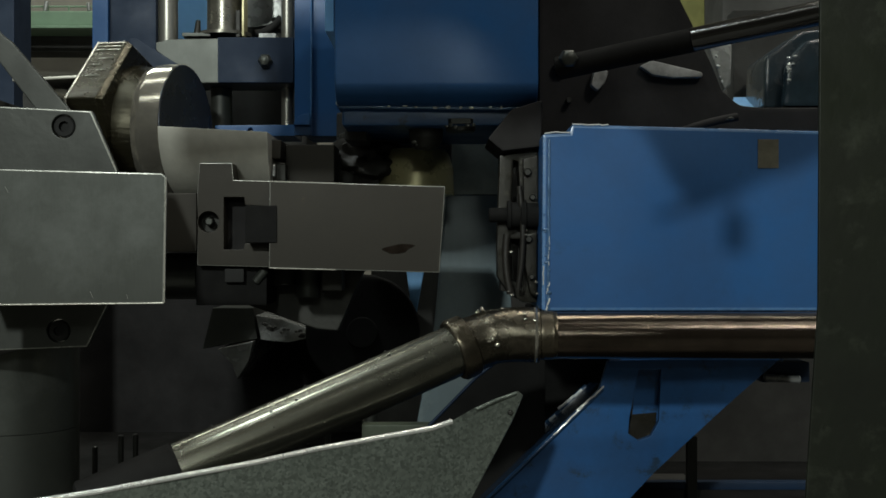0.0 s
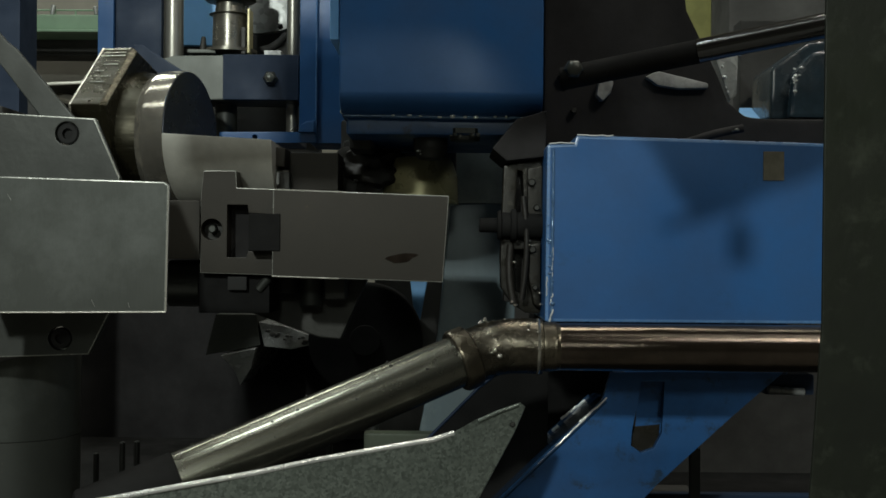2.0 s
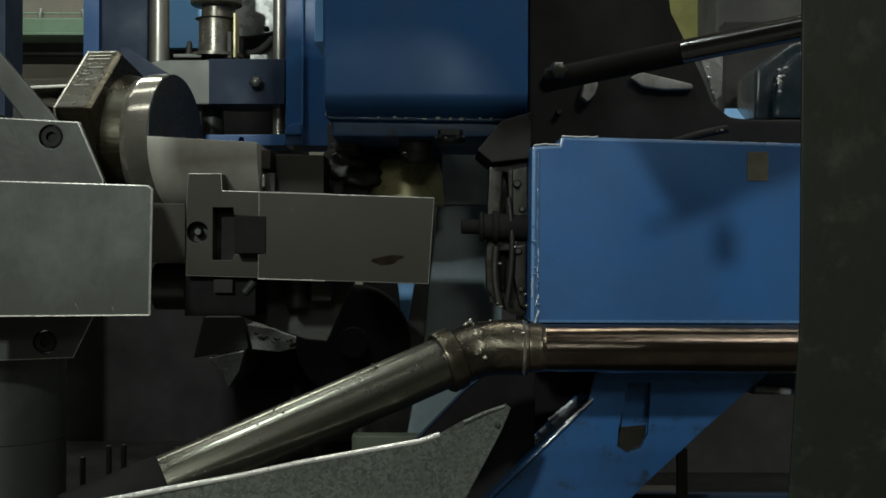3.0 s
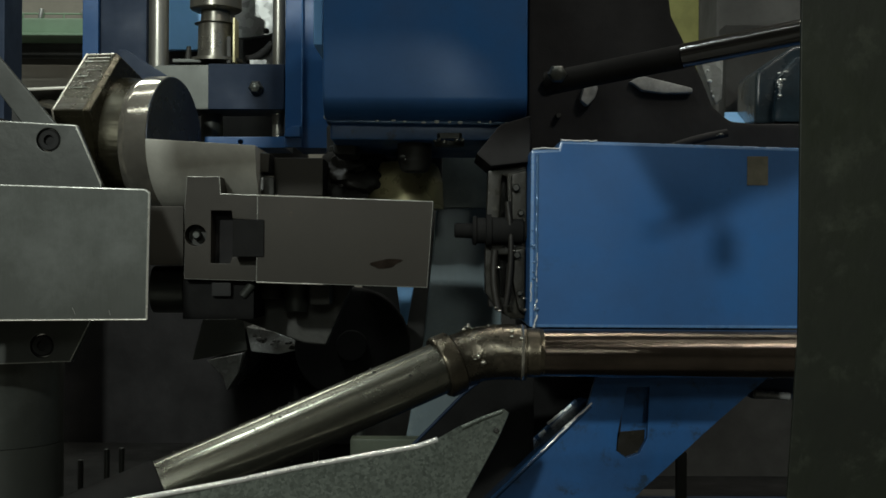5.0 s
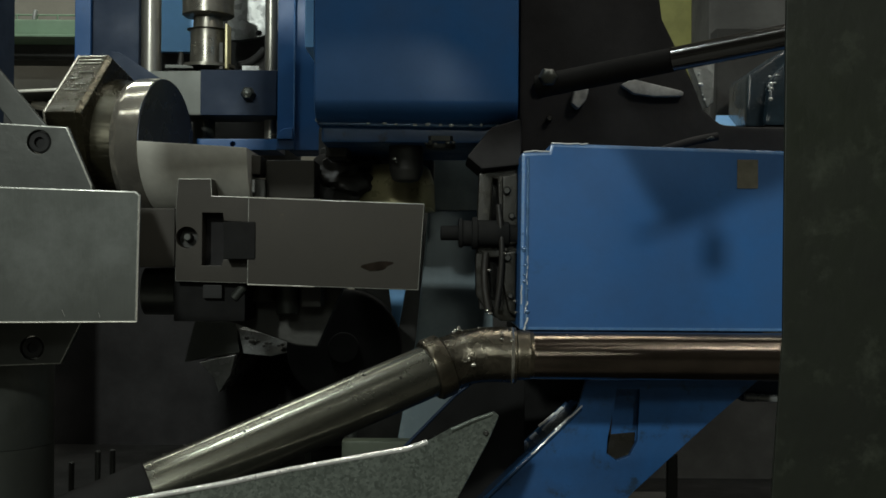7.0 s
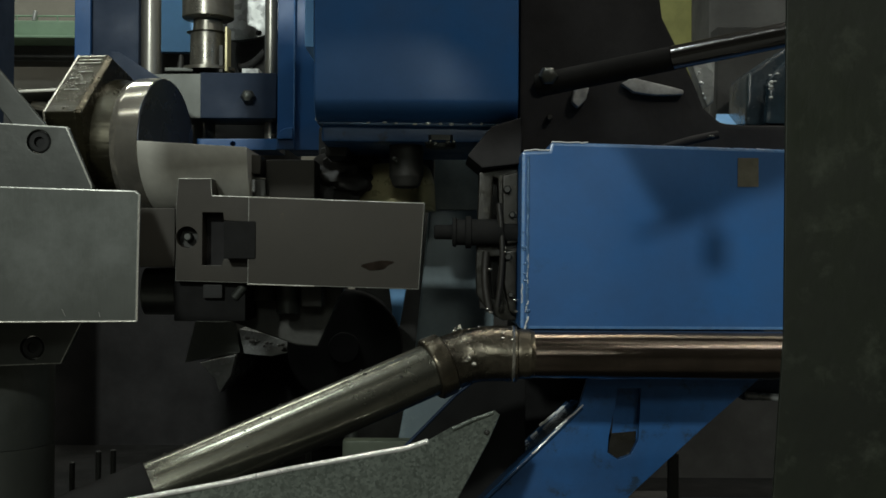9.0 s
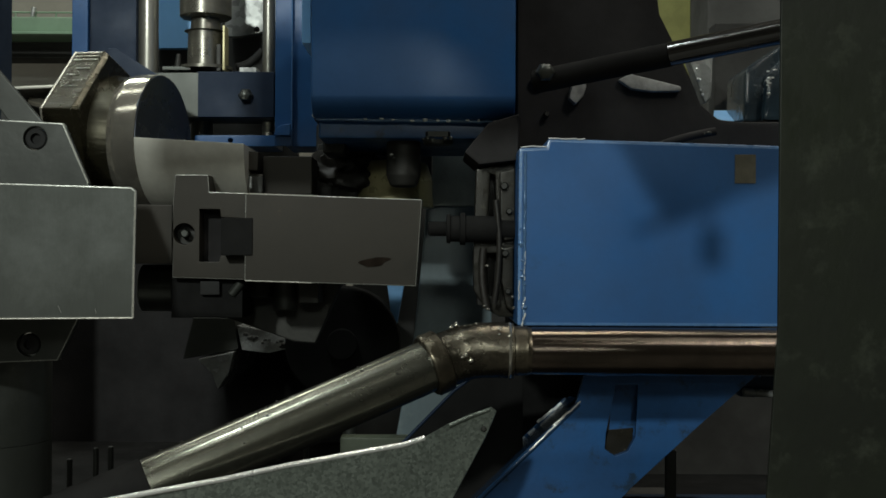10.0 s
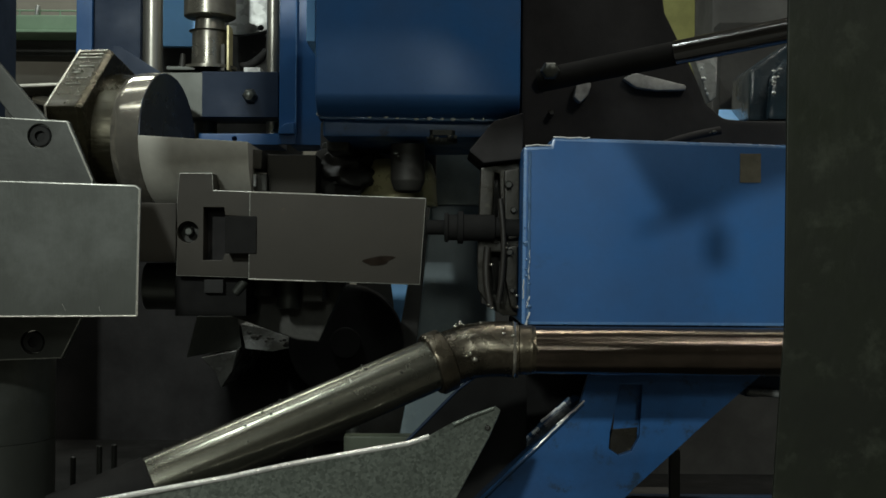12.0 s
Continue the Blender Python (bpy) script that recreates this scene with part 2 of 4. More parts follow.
def blob(centre, size, rough, seed):
    """One uneven mass, such as caked grease."""
    bm = bmesh.new()
    bmesh.ops.create_icosphere(bm, subdivisions=4, radius=1)
    for v in bm.verts:
        k = 1 + rough * (noise.noise(v.co * 1.7 + Vector((seed, 0, 0))) + 0.5 * noise.noise(v.co * 4.5 + Vector((0, seed, 0))) + 0.25 * noise.noise(v.co * 11))
        v.co = Vector(centre) + Vector((v.co.x * size[0], v.co.y * size[1], v.co.z * size[2])) * k
    return bm


def along(p, q, n, jitter=0.001, seed=2):
    rnd = random.Random(seed)
    p, q = Vector(p), Vector(q)
    return [p.lerp(q, (k + rnd.uniform(-0.3, 0.3)) / max(1, n - 1)) + Vector([rnd.uniform(-jitter, jitter) for _ in range(3)]) for k in range(n)]


def slab(points, push, bev=0.0015):
    """A plate from a flat outline in space, thickened by the vector push."""
    bm = bmesh.new()
    bm.faces.new([bm.verts.new(p) for p in points])
    got = bmesh.ops.extrude_face_region(bm, geom=list(bm.faces))
    for v in got["geom"]:
        if isinstance(v, bmesh.types.BMVert):
            v.co += Vector(push)
    bmesh.ops.recalc_face_normals(bm, faces=bm.faces)
    return soften(bm, bev)


def finish(name, bm, mat):
    me = bpy.data.meshes.new(name)
    bm.normal_update()
    bm.to_mesh(me)
    bm.free()
    for f in me.polygons:
        f.use_smooth = True
    me.set_sharp_from_angle(angle=radians(40))
    me.materials.append(mat)
    if any(p.material_index for p in me.polygons):
        me.materials.append(EDGE_BLUE if mat in (BLUE, BLUE_STAINED) else EDGE)
    ob = new(name, me)
    ob.modifiers.new("face_weighted_normals", "WEIGHTED_NORMAL").keep_sharp = True
    return ob


def thing(name, base, label, category, group="", kind=""):
    ob = new(name)
    ob.location = base
    ob.empty_display_size = 0.05
    return tagged(ob, label, category, group, kind)


def origin_of(ob):
    v = Vector((0, 0, 0))
    while ob:
        v += ob.location
        ob = ob.parent
    return v


def part(name, bm, mat, parent, label="", kind=""):
    bmesh.ops.translate(bm, vec=-origin_of(parent), verts=bm.verts)
    ob = finish(name, bm, mat)
    ob.parent = parent
    return tagged(ob, label, kind=kind)


def single(name, bm, mat, label, category, kind="", group=""):
    return tagged(finish(name, bm, mat), label, category, group, kind)


def screw(parent, x, y, z, r, mat):
    """A socket-head screw that faces the aisle."""
    head = part("screw", lathe((x, y + 0.012, z), (x, y, z), [(0, r), (0.0105, r), (0.012, r * 0.88), (0.012, r * 0.5), (0.006, r * 0.48)], 20), mat, parent)
    return head


# ---- hall ----
single("floor", box(-6, 6, -6, 6, -0.1, 0.0, 0), CONCRETE, "oily dark concrete workshop floor", "floor", "structure")
single("ceiling", box(-6, 6, -6, 6, 5.2, 5.3, 0), WALL, "dim grey workshop ceiling", "ceiling", "structure")
single("wall_north", box(-6, 6, 5.0, 5.2, 0, 5.2, 0), WALL, "grimy grey workshop wall", "wall", "structure")
single("wall_south", box(-6, 6, -6.2, -6.0, 0, 5.2, 0), WALL, "grimy grey workshop wall", "wall", "structure")
single("wall_west", box(-6.2, -6.0, -6, 5, 0, 5.2, 0), WALL, "grimy grey workshop wall", "wall", "structure")
single("wall_east", box(6.0, 6.2, -6, 5, 0, 5.2, 0), WALL, "grimy grey workshop wall", "wall", "structure")


# ---- machine bed that carries everything ----
def machine_bed():
    t = thing("machine_bed", (0, 0.6, 0), "machine bed with a back panel, both blackened to stand for shade", "machine bed")
    # bed top kept near black in place of the shade over it
    part("bed", box(-1.3, 1.2, -0.15, 1.5, 0.0, 0.74, 0.01), NEAR_BLACK, t)
    # dark sheet that stands for the shade behind the bed
    part("back_panel", box(-0.95, -0.2045, 1.3, 1.34, 0.5057, 1.4002, 0.004), RUBBER_SHADE, t)
    part("rear_body", box(-0.1763 + 0.02, 1.1, 0.9, 1.3, 0.6014, 1.4766, 0.01), SOOT, t)
    return t


machine_bed()


# ---- clamp head: front plate, carrier plate with screws, gusset and pillar ----
def pipe_clamp():
    t = thing("pipe_clamp", (-0.5, -0.1, 0.74), "grey ground-steel clamp head with scratched plates", "clamp")
    part("front_plate", prism([(-0.5734, 1.2945), (-0.3267, 1.2879), (-0.3215, 1.2840),
                               (-0.3241, 1.1370), (-0.5734, 1.1344)], -0.26, -0.252, 0.0018, worn=1), STEEL, t,
         "scratched grey steel plate with bright worn edges")
    for px, pz, turn, n in ((-0.5065, 1.2689, 58, 0.008), (-0.4081, 1.1469, 65, 0.009), (-0.3668, 1.1449, 75, 0.006)):
        part("scratch", box(px - n / 2, px + n / 2, -0.2602, -0.2598, pz - 0.00025, pz + 0.00025, 0, turn), EDGE, t)
    part("bare_glint_edge", sweep([(-0.3215 + 0.0002, -0.2598, 1.2835), (-0.3228, -0.2598, 1.21), (-0.3241 + 0.0002, -0.2598, 1.1376)], 0.0009, 8), BRIGHT, t, "edge rubbed to bright steel")
    part("bare_glint_edge", sweep([(-0.3245, -0.2598, 1.1372), (-0.45, -0.2598, 1.1358), (-0.573, -0.2598, 1.1346)], 0.0008, 8), BRIGHT, t, "edge rubbed to bright steel")
    part("bare_glint_edge", sweep([(-0.4574, -0.0998, 1.3788), (-0.441, -0.0998, 1.3406), (-0.4247, -0.0998, 1.3024)], 0.0010, 8), BRIGHT, t, "edge rubbed to bright steel")
    part("spacer", box(-0.5922, -0.4346, -0.2515, -0.1005, 1.1596, 1.2692, 0.003), STEEL_DARK, t)
    h1, h2 = (-0.4935, 1.3594), (-0.5001, 1.0935)
    plate = part("carrier_plate", prism([(-0.6419, 1.3887), (-0.4576, 1.3792), (-0.4245, 1.3021), (-0.4245, 1.1567),
                                         (-0.4363, 1.1273), (-0.4627, 1.0729), (-0.6419, 1.0656)], -0.1, -0.086, 0.0016,
                                        [circle(*h1, 0.0154), circle(*h2, 0.0154)], worn=1), STEEL_DULL, t, "dull steel plate with cut corners and two deep screw holes")
    # black, nearly flush heads stand for the shade inside two plain holes
    for x, z in (h1, h2):
        screw(plate, x, -0.0975, z, 0.0140, BLACK)
    part("gusset", prism([(-0.6633, 1.5650), (-0.5920, 1.4876), (-0.5798, 1.4785), (-0.4978, 1.3829), (-0.5449, 1.3852),
                          (-0.5950, 1.4497), (-0.6633, 1.5271)], -0.05, -0.04, 0.002), STEEL_DULL, t, "slanted dull grey steel gusset")
    part("pillar", rod((-0.6145, 0.06, 0.945), (-0.6145, 0.06, 1.0634), 0.0878, seg=48, edge=0.0005), STEEL, t)
    # pillar split here; the duller lower half paints the shade below
    part("pillar_base", rod((-0.6145, 0.06, 0.74), (-0.6145, 0.06, 0.9445), 0.0876, seg=48, edge=0.0005), STEEL_DULL, t, "lower pillar in duller steel for its fade into shade")
    part("pillar_back", box(-0.6847, -0.5828, -0.0855, 0.1, 1.0598, 1.3966, 0.003), SOOT, t)

    return t


pipe_clamp()


# ---- jaw with its long die bar ----
def clamp_jaw():
    t = thing("clamp_jaw", (-0.3384, 0.22, 1.1744), "oiled tool-steel clamp jaw with a long flat die bar", "clamp jaw")
    y = 0.15
    hole = circle(-0.3556, 1.2411, 0.0163)
    pocket = [(-0.3325, 1.2788), (-0.3016, 1.2788), (-0.2999, 1.2668), (-0.2656, 1.2651),
              (-0.2656, 1.2094), (-0.2999, 1.2086), (-0.3033, 1.1991), (-0.3325, 1.1991)]
    part("jaw_body", prism([(-0.3727, 1.2865), (-0.3693, 1.3302), (-0.3196, 1.3302), (-0.3179, 1.3045),
                            (-0.2622, 1.3028), (-0.2622, 1.1726), (-0.3727, 1.1752)], y, y + 0.1, 0.0012, [hole, pocket], worn=1), STEEL_BAR, t)
    part("jaw_neck", box(-0.4714, -0.3770, 0.165, 0.25, 1.1957, 1.2858, 0.002), STEEL_BAR, t)
    # black floor puts the recess shade into the colour
    part("pocket_floor", box(-0.3436, -0.2664, 0.185, 0.21, 1.1956, 1.2841, 0.001), RUBBER_SHADE, t)
    part("socket_screw", lathe((-0.3576, 0.19, 1.2414), (-0.3576, 0.163, 1.2414),
                               [(0, 0.0155), (0.012, 0.0155), (0.012, 0.0069), (0.026, 0.0060), (0.027, 0.0043)], 24), STEEL_DARK, t, "black socket screw with a bright centre")
    part("screw_tip", rod((-0.3566, 0.165, 1.2421), (-0.3566, 0.157, 1.2421), 0.0060, seg=16), STEEL, t)
    part("die_bar", prism([(-0.2585, 1.3011), (0.0034, 1.2935), (-0.0051, 1.1646), (-0.2594, 1.1714)], 0.12, 0.21, 0.0012, worn=1), STEEL_BAR, t,
         "flat oiled tool-steel bar with a brown stain")
    part("bare_glint_edge", sweep([(-0.258, 0.1203, 1.3008), (-0.21, 0.1203, 1.2995), (-0.15, 0.1203, 1.2978)], 0.0008, 8), BRIGHT, t, "edge rubbed to bright steel")
    part("bare_glint_edge", sweep([(-0.2588, 0.1203, 1.1718), (-0.21, 0.1203, 1.1705), (-0.16, 0.1203, 1.1691)], 0.0011, 8), BRIGHT, t, "edge rubbed to bright steel")
    part("stain", prism([(-0.0665 + 0.022 * math.cos(a) * (1 + 0.25 * math.sin(3 * a)), 1.2000 + 0.007 * math.sin(a) + 0.003 * math.cos(a)) for a in [k * math.pi / 10 for k in range(20)]], 0.1196, 0.12, 0), STAIN, t, "brown oil stain")
    # near black, so the block sinks into the pocket's shade
    part("key_block", box(-0.2942, -0.2472, 0.117, 0.18, 1.2092, 1.2647, 0.002), NEAR_BLACK, t)
    part("lower_shoulder", rod((-0.4398, 0.24, 1.1568), (-0.3860, 0.24, 1.1568), 0.0370), STEEL, t)
    # near black in place of the shade under the jaw
    part("lower_block", box(-0.3791, -0.2702, 0.17, 0.28, 1.1137, 1.1739, 0.002), NEAR_BLACK, t)
    part("stop_screw", rod((-0.2877, 0.17, 1.1489), (-0.2721, 0.168, 1.1679), 0.0069, seg=14), STEEL_DULL, t)
    part("stop_plate", box(-0.3326, -0.3033, 0.158, 0.1695, 1.1492, 1.1698, 0.0015), BLACK, t)
    return t


clamp_jaw()


def under_bracket():
    t = thing("die_bracket", (-0.2330, 0.35, 1.0625), "dark olive steel bracket below the die bar with a round boss", "bracket")
    part("web", prism([(-0.3328, 1.1727), (-0.1279, 1.1727), (-0.1749, 1.0637), (-0.2106, 1.0665), (-0.3253, 1.1069)], 0.32, 0.36, 0.003), STEEL_DARK, t)
    part("boss", rod((-0.2177, 0.26, 1.1736), (-0.2177, 0.26, 1.1217), 0.0200, 0.0182), STEEL_DULL, t)
    part("boss_collar", rod((-0.2600, 0.27, 1.1734), (-0.2600, 0.27, 1.1414), 0.0256), STEEL_DARK, t)
    part("lug", box(-0.1938, -0.1612, 0.24, 0.31, 1.1330, 1.1701, 0.003), STEEL_DARK, t)
    return t


under_bracket()


# ---- lit metal chips tray pieces deep in the machine ----
def wedge(name, outline, y0, y1, mat, label):
    return single(name, prism(outline, y0, y1, 0.003), mat, label, "machine part")


wedge("steel_wedge", [(-0.5054, 1.0712), (-0.4162, 1.0712), (-0.4063, 1.0030), (-0.5277, 0.9807)], 0.93, 1.3, STEEL, "dim grey steel wedge in the dark machine bed")
wedge("steel_shard", [(-0.4896, 0.9833), (-0.4113, 1.0005), (-0.4211, 0.9564), (-0.4456, 0.9172), (-0.4578, 0.9503)], 0.9, 1.3, PALE, "grey broken steel foot in the dark machine bed, paled to look lit")
wedge("chip_ledge", [(-0.4113, 1.0551), (-0.3518, 1.0452), (-0.2589, 1.0129), (-0.3394, 0.9944), (-0.3989, 1.0006)], 0.93, 1.3, PALE, "steel ledge with metal chips, paled to look wet and lit")
single("metal_chips", lumps(along((-0.3936, 0.922, 1.0310), (-0.2826, 0.922, 1.0088), 14, 0.006, 5), 0.0035, 5), SOOT, "small dark metal chips on a wet ledge", "chips", "stuff")
fly = thing("flywheel", (-0.1551, 0.66, 0.9318), "flywheel behind the die bracket, blackened to stay in the dark", "flywheel")
# wheel and hub near black in place of the shade behind the bracket
part("disc", lathe((-0.1551, 0.7, 1.0395), (-0.1551, 0.62, 1.0395), [(0, 0.105), (0.004, 0.11), (0.076, 0.11), (0.08, 0.105)], 48), NEAR_BLACK, fly)
part("hub", lathe((-0.1551, 0.6195, 1.0395), (-0.1551, 0.605, 1.0395), [(0, 0.03), (0.012, 0.03), (0.0145, 0.027)], 32), NEAR_BLACK, fly)


# ---- big turned mandrel with a hexagon head ----
def mandrel():
    ax = Vector((math.cos(radians(10.5)), -math.sin(radians(10.5)), 0))
    c = Vector((-0.4223, 0.3, 1.3907))
    r = 0.1123
    t = thing("mandrel", c - Vector((0, 0, r)), "polished turned-steel mandrel cut to half round with a hexagon head", "mandrel")
    side = Vector((ax.y, -ax.x, 0))

    def half(s0, s1, lo, hi):
        bm = bmesh.new()
        rings = []
        for s, mitre, drop in ((s0, 0.0, 0.0), (s1, 0.2, 0.11)):
            rings.append([bm.verts.new(c + ax * (s - mitre * r * (1 - math.cos(a))) + side * (r * math.cos(a)) + Vector((0, 0, r * math.sin(a)))) for a in [lo + drop + (hi - lo - 2 * drop) * k / 40 for k in range(41)]])
        for k in range(40):
            bm.faces.new((rings[0][k], rings[0][k + 1], rings[1][k + 1], rings[1][k]))
        bm.faces.new((rings[0][0], rings[1][0], rings[1][40], rings[0][40]))
        bm.faces.new(rings[0])
        bm.faces.new(rings[1])
        bmesh.ops.recalc_face_normals(bm, faces=bm.faces)
        return soften(bm, 0.001)

    part("shank", lathe(c - ax * 0.048, c, [(0, r * 0.965), (0.008, r * 0.985), (0.014, r), (0.047, r), (0.048, r - 0.001)], 72), TURNED, t)
    part("collar", lathe(c - ax * 0.14, c - ax * 0.0485, [(0, r), (0.066, r * 1.0), (0.08, r * 0.975), (0.0915, r * 0.95)], 72), HEXED, t, "dark oily collar behind the bright shank")
    # thin disc that carries the painted reflection over the shank's end
    part("cut_face", lathe(c + ax * 0.0002, c + ax * 0.0016, [(0, r - 0.0015), (0.0014, r - 0.002)], 72), CUT, t, "polished cut face, tinted dark navy as a reflection")
    part("half_shank", half(0.0, 0.178, math.pi, 2 * math.pi), SHANK, t)
    hex_r = r * 1.36

    def hexagon(s, k):
        return [c + ax * s + side * (k * hex_r * math.cos(radians(a))) + Vector((0, 0, k * hex_r * math.sin(radians(a)))) for a in (76, 136, 196, 256, 316, 16)]

    bm = bmesh.new()
    rings = [[bm.verts.new(p) for p in hexagon(s, k)] for s, k in ((-0.1386, 0.98), (-0.1346, 1.0), (-0.086, 1.0), (-0.078, 0.95))]
    for a, b in zip(rings, rings[1:]):
        for k in range(6):
            bm.faces.new((a[k], a[(k + 1) % 6], b[(k + 1) % 6], b[k]))
    bm.faces.new(rings[0])
    bm.faces.new(rings[-1])
    bmesh.ops.recalc_face_normals(bm, faces=bm.faces)
    part("hexagon_head", soften(bm, 0.002), HEXED, t, "brown rusty hexagon head with bright edges")
    ring = hexagon(-0.1366, 0.992)
    part("worn_edge", sweep([ring[0].lerp(ring[5], k / 6) for k in range(7)], 0.0021, 10), BRIGHT, t, "edge rubbed bright")
    part("worn_edge", sweep([ring[5].lerp(ring[4], k / 24) for k in range(5)], 0.0021, 10), BRIGHT, t, "edge rubbed bright")
    hi, lo = hexagon(0, 1.0)[0], hexagon(0, 1.0)[5]
    for u, s0, s1 in ((0.03, -0.134, -0.088), (0.09, -0.13, -0.092), (0.15, -0.132, -0.09), (0.31, -0.118, -0.094), (0.42, -0.128, -0.112), (0.52, -0.112, -0.095), (0.62, -0.125, -0.1)):
        p = hi.lerp(lo, u)
        part("ridge", sweep([p + ax * s0, p + ax * ((s0 + s1) / 2), p + ax * s1], 0.0011, 8), BRIGHT if u < 0.2 else EDGE, t, "bright machining ridge")
    part("guard_wedge", prism([(-0.5527, 1.5702), (-0.5386, 1.5702), (-0.4579, 1.5197), (-0.4579, 1.4431), (-0.5527, 1.4431)], 0.43, 0.47, 0.002), NAVY, t, "dark navy guard wedge")
    return t


mandrel()


def keeper():
    t = thing("bar_keeper", (-0.2288, 0.26, 1.3090), "grey steel keeper block with an oily catch", "block")
    part("block", box(-0.2514, -0.1730, 0.24, 0.33, 1.3054, 1.3667, 0.003), STEEL_BAR, t)
    part("catch", box(-0.2834, -0.2540, 0.21, 0.3, 1.3417, 1.3720, 0.003, 4), STEEL_BAR, t)
    part("catch_foot", box(-0.2958, -0.2798, 0.2, 0.3, 1.3060, 1.3408, 0.002), STEEL_DARK, t)
    for px in (-0.2822, -0.2629):
        part("pin", rod((px, 0.195, 1.3122), (px, 0.195, 1.3315), 0.0026, seg=12), PALE, t)
    part("catch_arm", box(-0.2762, -0.2477, 0.22, 0.3, 1.3060, 1.3346, 0.003), STEEL_DARK, t)
    return t


keeper()


# ---- press frame with guide columns and sinking carriage ----
def press_frame():
    t = thing("press_frame", (-0.4781, 0.7, 1.4144), "blue welded press frame with chromed guide columns", "press frame")
    top = 1.8474
    low = 1.4165
    part("side_post", box(-0.6689, -0.6388, 0.6, 0.612, low, top, 0.002), BLUE, t)
    part("web", box(-0.6545, -0.5506, 0.6125, 0.63, low, top, 0.001), NAVY, t)
    part("side_post", box(-0.2833, -0.2510, 0.6, 0.612, low, top, 0.002), BLUE, t)
    # paler line paints the highlight down the post's right edge
    part("bare_glint_edge", sweep([(-0.2515, 0.6002, low + 0.03), (-0.2515, 0.6002, 1.6), (-0.2515, 0.6002, top - 0.01)], 0.0014, 8), EDGE_BLUE, t, "edge highlight painted in paler blue")
    part("outer_web", box(-0.2644, -0.1935, 0.6125, 0.75, low, top, 0.002), BLUE, t)
    hole = circle(-0.3673, 1.4262, 0.0048, 12)
    part("cross_bar", prism([(-0.4352, 1.4359), (-0.2833, 1.4370), (-0.2833, 1.4154), (-0.4352, 1.4154)], 0.6, 0.72, 0.0015, [hole]), BLUE, t)
    part("corner_fillet", prism([(-0.2842, 1.4348), (-0.2788, 1.4488), (-0.2681, 1.4552), (-0.2520, 1.4573), (-0.2520, 1.4348)], 0.585, 0.5995, 0.003), BLUE, t, "bright painted weld fillet")
    part("guide_column", rod((-0.5330, 0.64, low), (-0.5330, 0.64, top), 0.0186), CHROME, t)
    part("guide_column", rod((-0.3070, 0.68, low), (-0.3070, 0.68, top), 0.0123), CHROME, t)
    part("inner_column", rod((-0.4395, 0.69, low), (-0.4395, 0.69, 1.6496), 0.0213), STEEL_DULL, t)
    return t


def rear_panels():
    t = thing("carriage_shield", (-0.4512, 0.82, 1.6007), "pale blue panel and spangled zinc plate behind the press carriage", "panel")
    part("blue_panel", box(-0.5687, -0.4841, 0.8, 0.82, 1.6360, 1.9062, 0.002), BLUE_PALE, t)
    part("zinc_plate", prism([(-0.4160, 1.9062), (-0.3102, 1.9062), (-0.3102, 1.6806), (-0.3455, 1.6689), (-0.3866, 1.6618), (-0.4160, 1.6618)],
                             0.8, 0.82, 0.001, [circle(-0.3502, 1.6759, 0.0059, 12)]), ZINC, t, "spangled zinc plate with a bolt hole")
    part("backing", box(-0.6141, -0.2676, 0.84, 0.86, 1.2968, 1.9180, 0.002), SOOT, t)
    return t


frame_thing = press_frame()
rear_panels()


def press_carriage(parent):
    c = part("carriage", prism([(-0.5661, 1.5935), (-0.5249, 1.6034), (-0.2820, 1.6067), (-0.2820, 1.5178), (-0.4924, 1.5178), (-0.5249, 1.5568), (-0.5423, 1.5731)],
                               0.615, 0.72, 0.003), STEEL, parent, "grey steel carriage block that slides down the columns")
    part("face_plate", box(-0.4297, -0.2850, 0.6, 0.6145, 1.5174, 1.6038, 0.002), NAVY, c, "dark navy face plate")
    part("cap_screw", lathe((-0.3378, 0.6, 1.5571), (-0.3378, 0.578, 1.5571), [(0, 0.0139), (0.012, 0.0139), (0.02, 0.0097), (0.022, 0.0043)], 6), STEEL, c, "bright hexagon cap screw")
    x, y = -0.4271, 0.66
    z = 1.6150
    part("spindle", lathe((x, y, z), (x, y, z + 0.4), [(0, 0.052), (0.006, 0.052), (0.008, 0.035), (0.073, 0.034), (0.075, 0.041), (0.077, 0.03), (0.1, 0.028),
                                                      (0.101, 0.046), (0.104, 0.05), (0.15, 0.05), (0.152, 0.03), (0.4, 0.03)], 40), SPINDLE, c, "oily steel spindle with a collar")
    part("brass_strip", box(-0.3872, -0.3826, 0.62, 0.66, 1.6098, 1.6957, 0.001), BRASSY, c, "thin brass guide strip")
    part("sleeve_cheek", box(-0.3993, -0.3906, 0.622, 0.66, 1.6080, 1.6602, 0.002), STEEL_DARK, c)
    part("shim", box(-0.5022, -0.4478, 0.62, 0.68, 1.6092, 1.6163, 0.001), STEEL, c, "pale loose shim plate")
    part("shim", box(-0.3543, -0.3217, 0.62, 0.68, 1.6054, 1.6152, 0.001), ZINC, c, "pale loose shim plate")
    part("stud", rod((-0.4750, 0.63, 1.6073), (-0.4728, 0.63, 1.6422), 0.0076, 0.0044, seg=12), STEEL_DARK, c)
    part("hose_loop", sweep([Vector((-0.3739, 0.7, 1.6291)) + Vector((0.013 * k, 0, 0.002 * k * k)) for k in range(5)], 0.008), BLACK, c)
    return c


carriage = press_carriage(frame_thing)


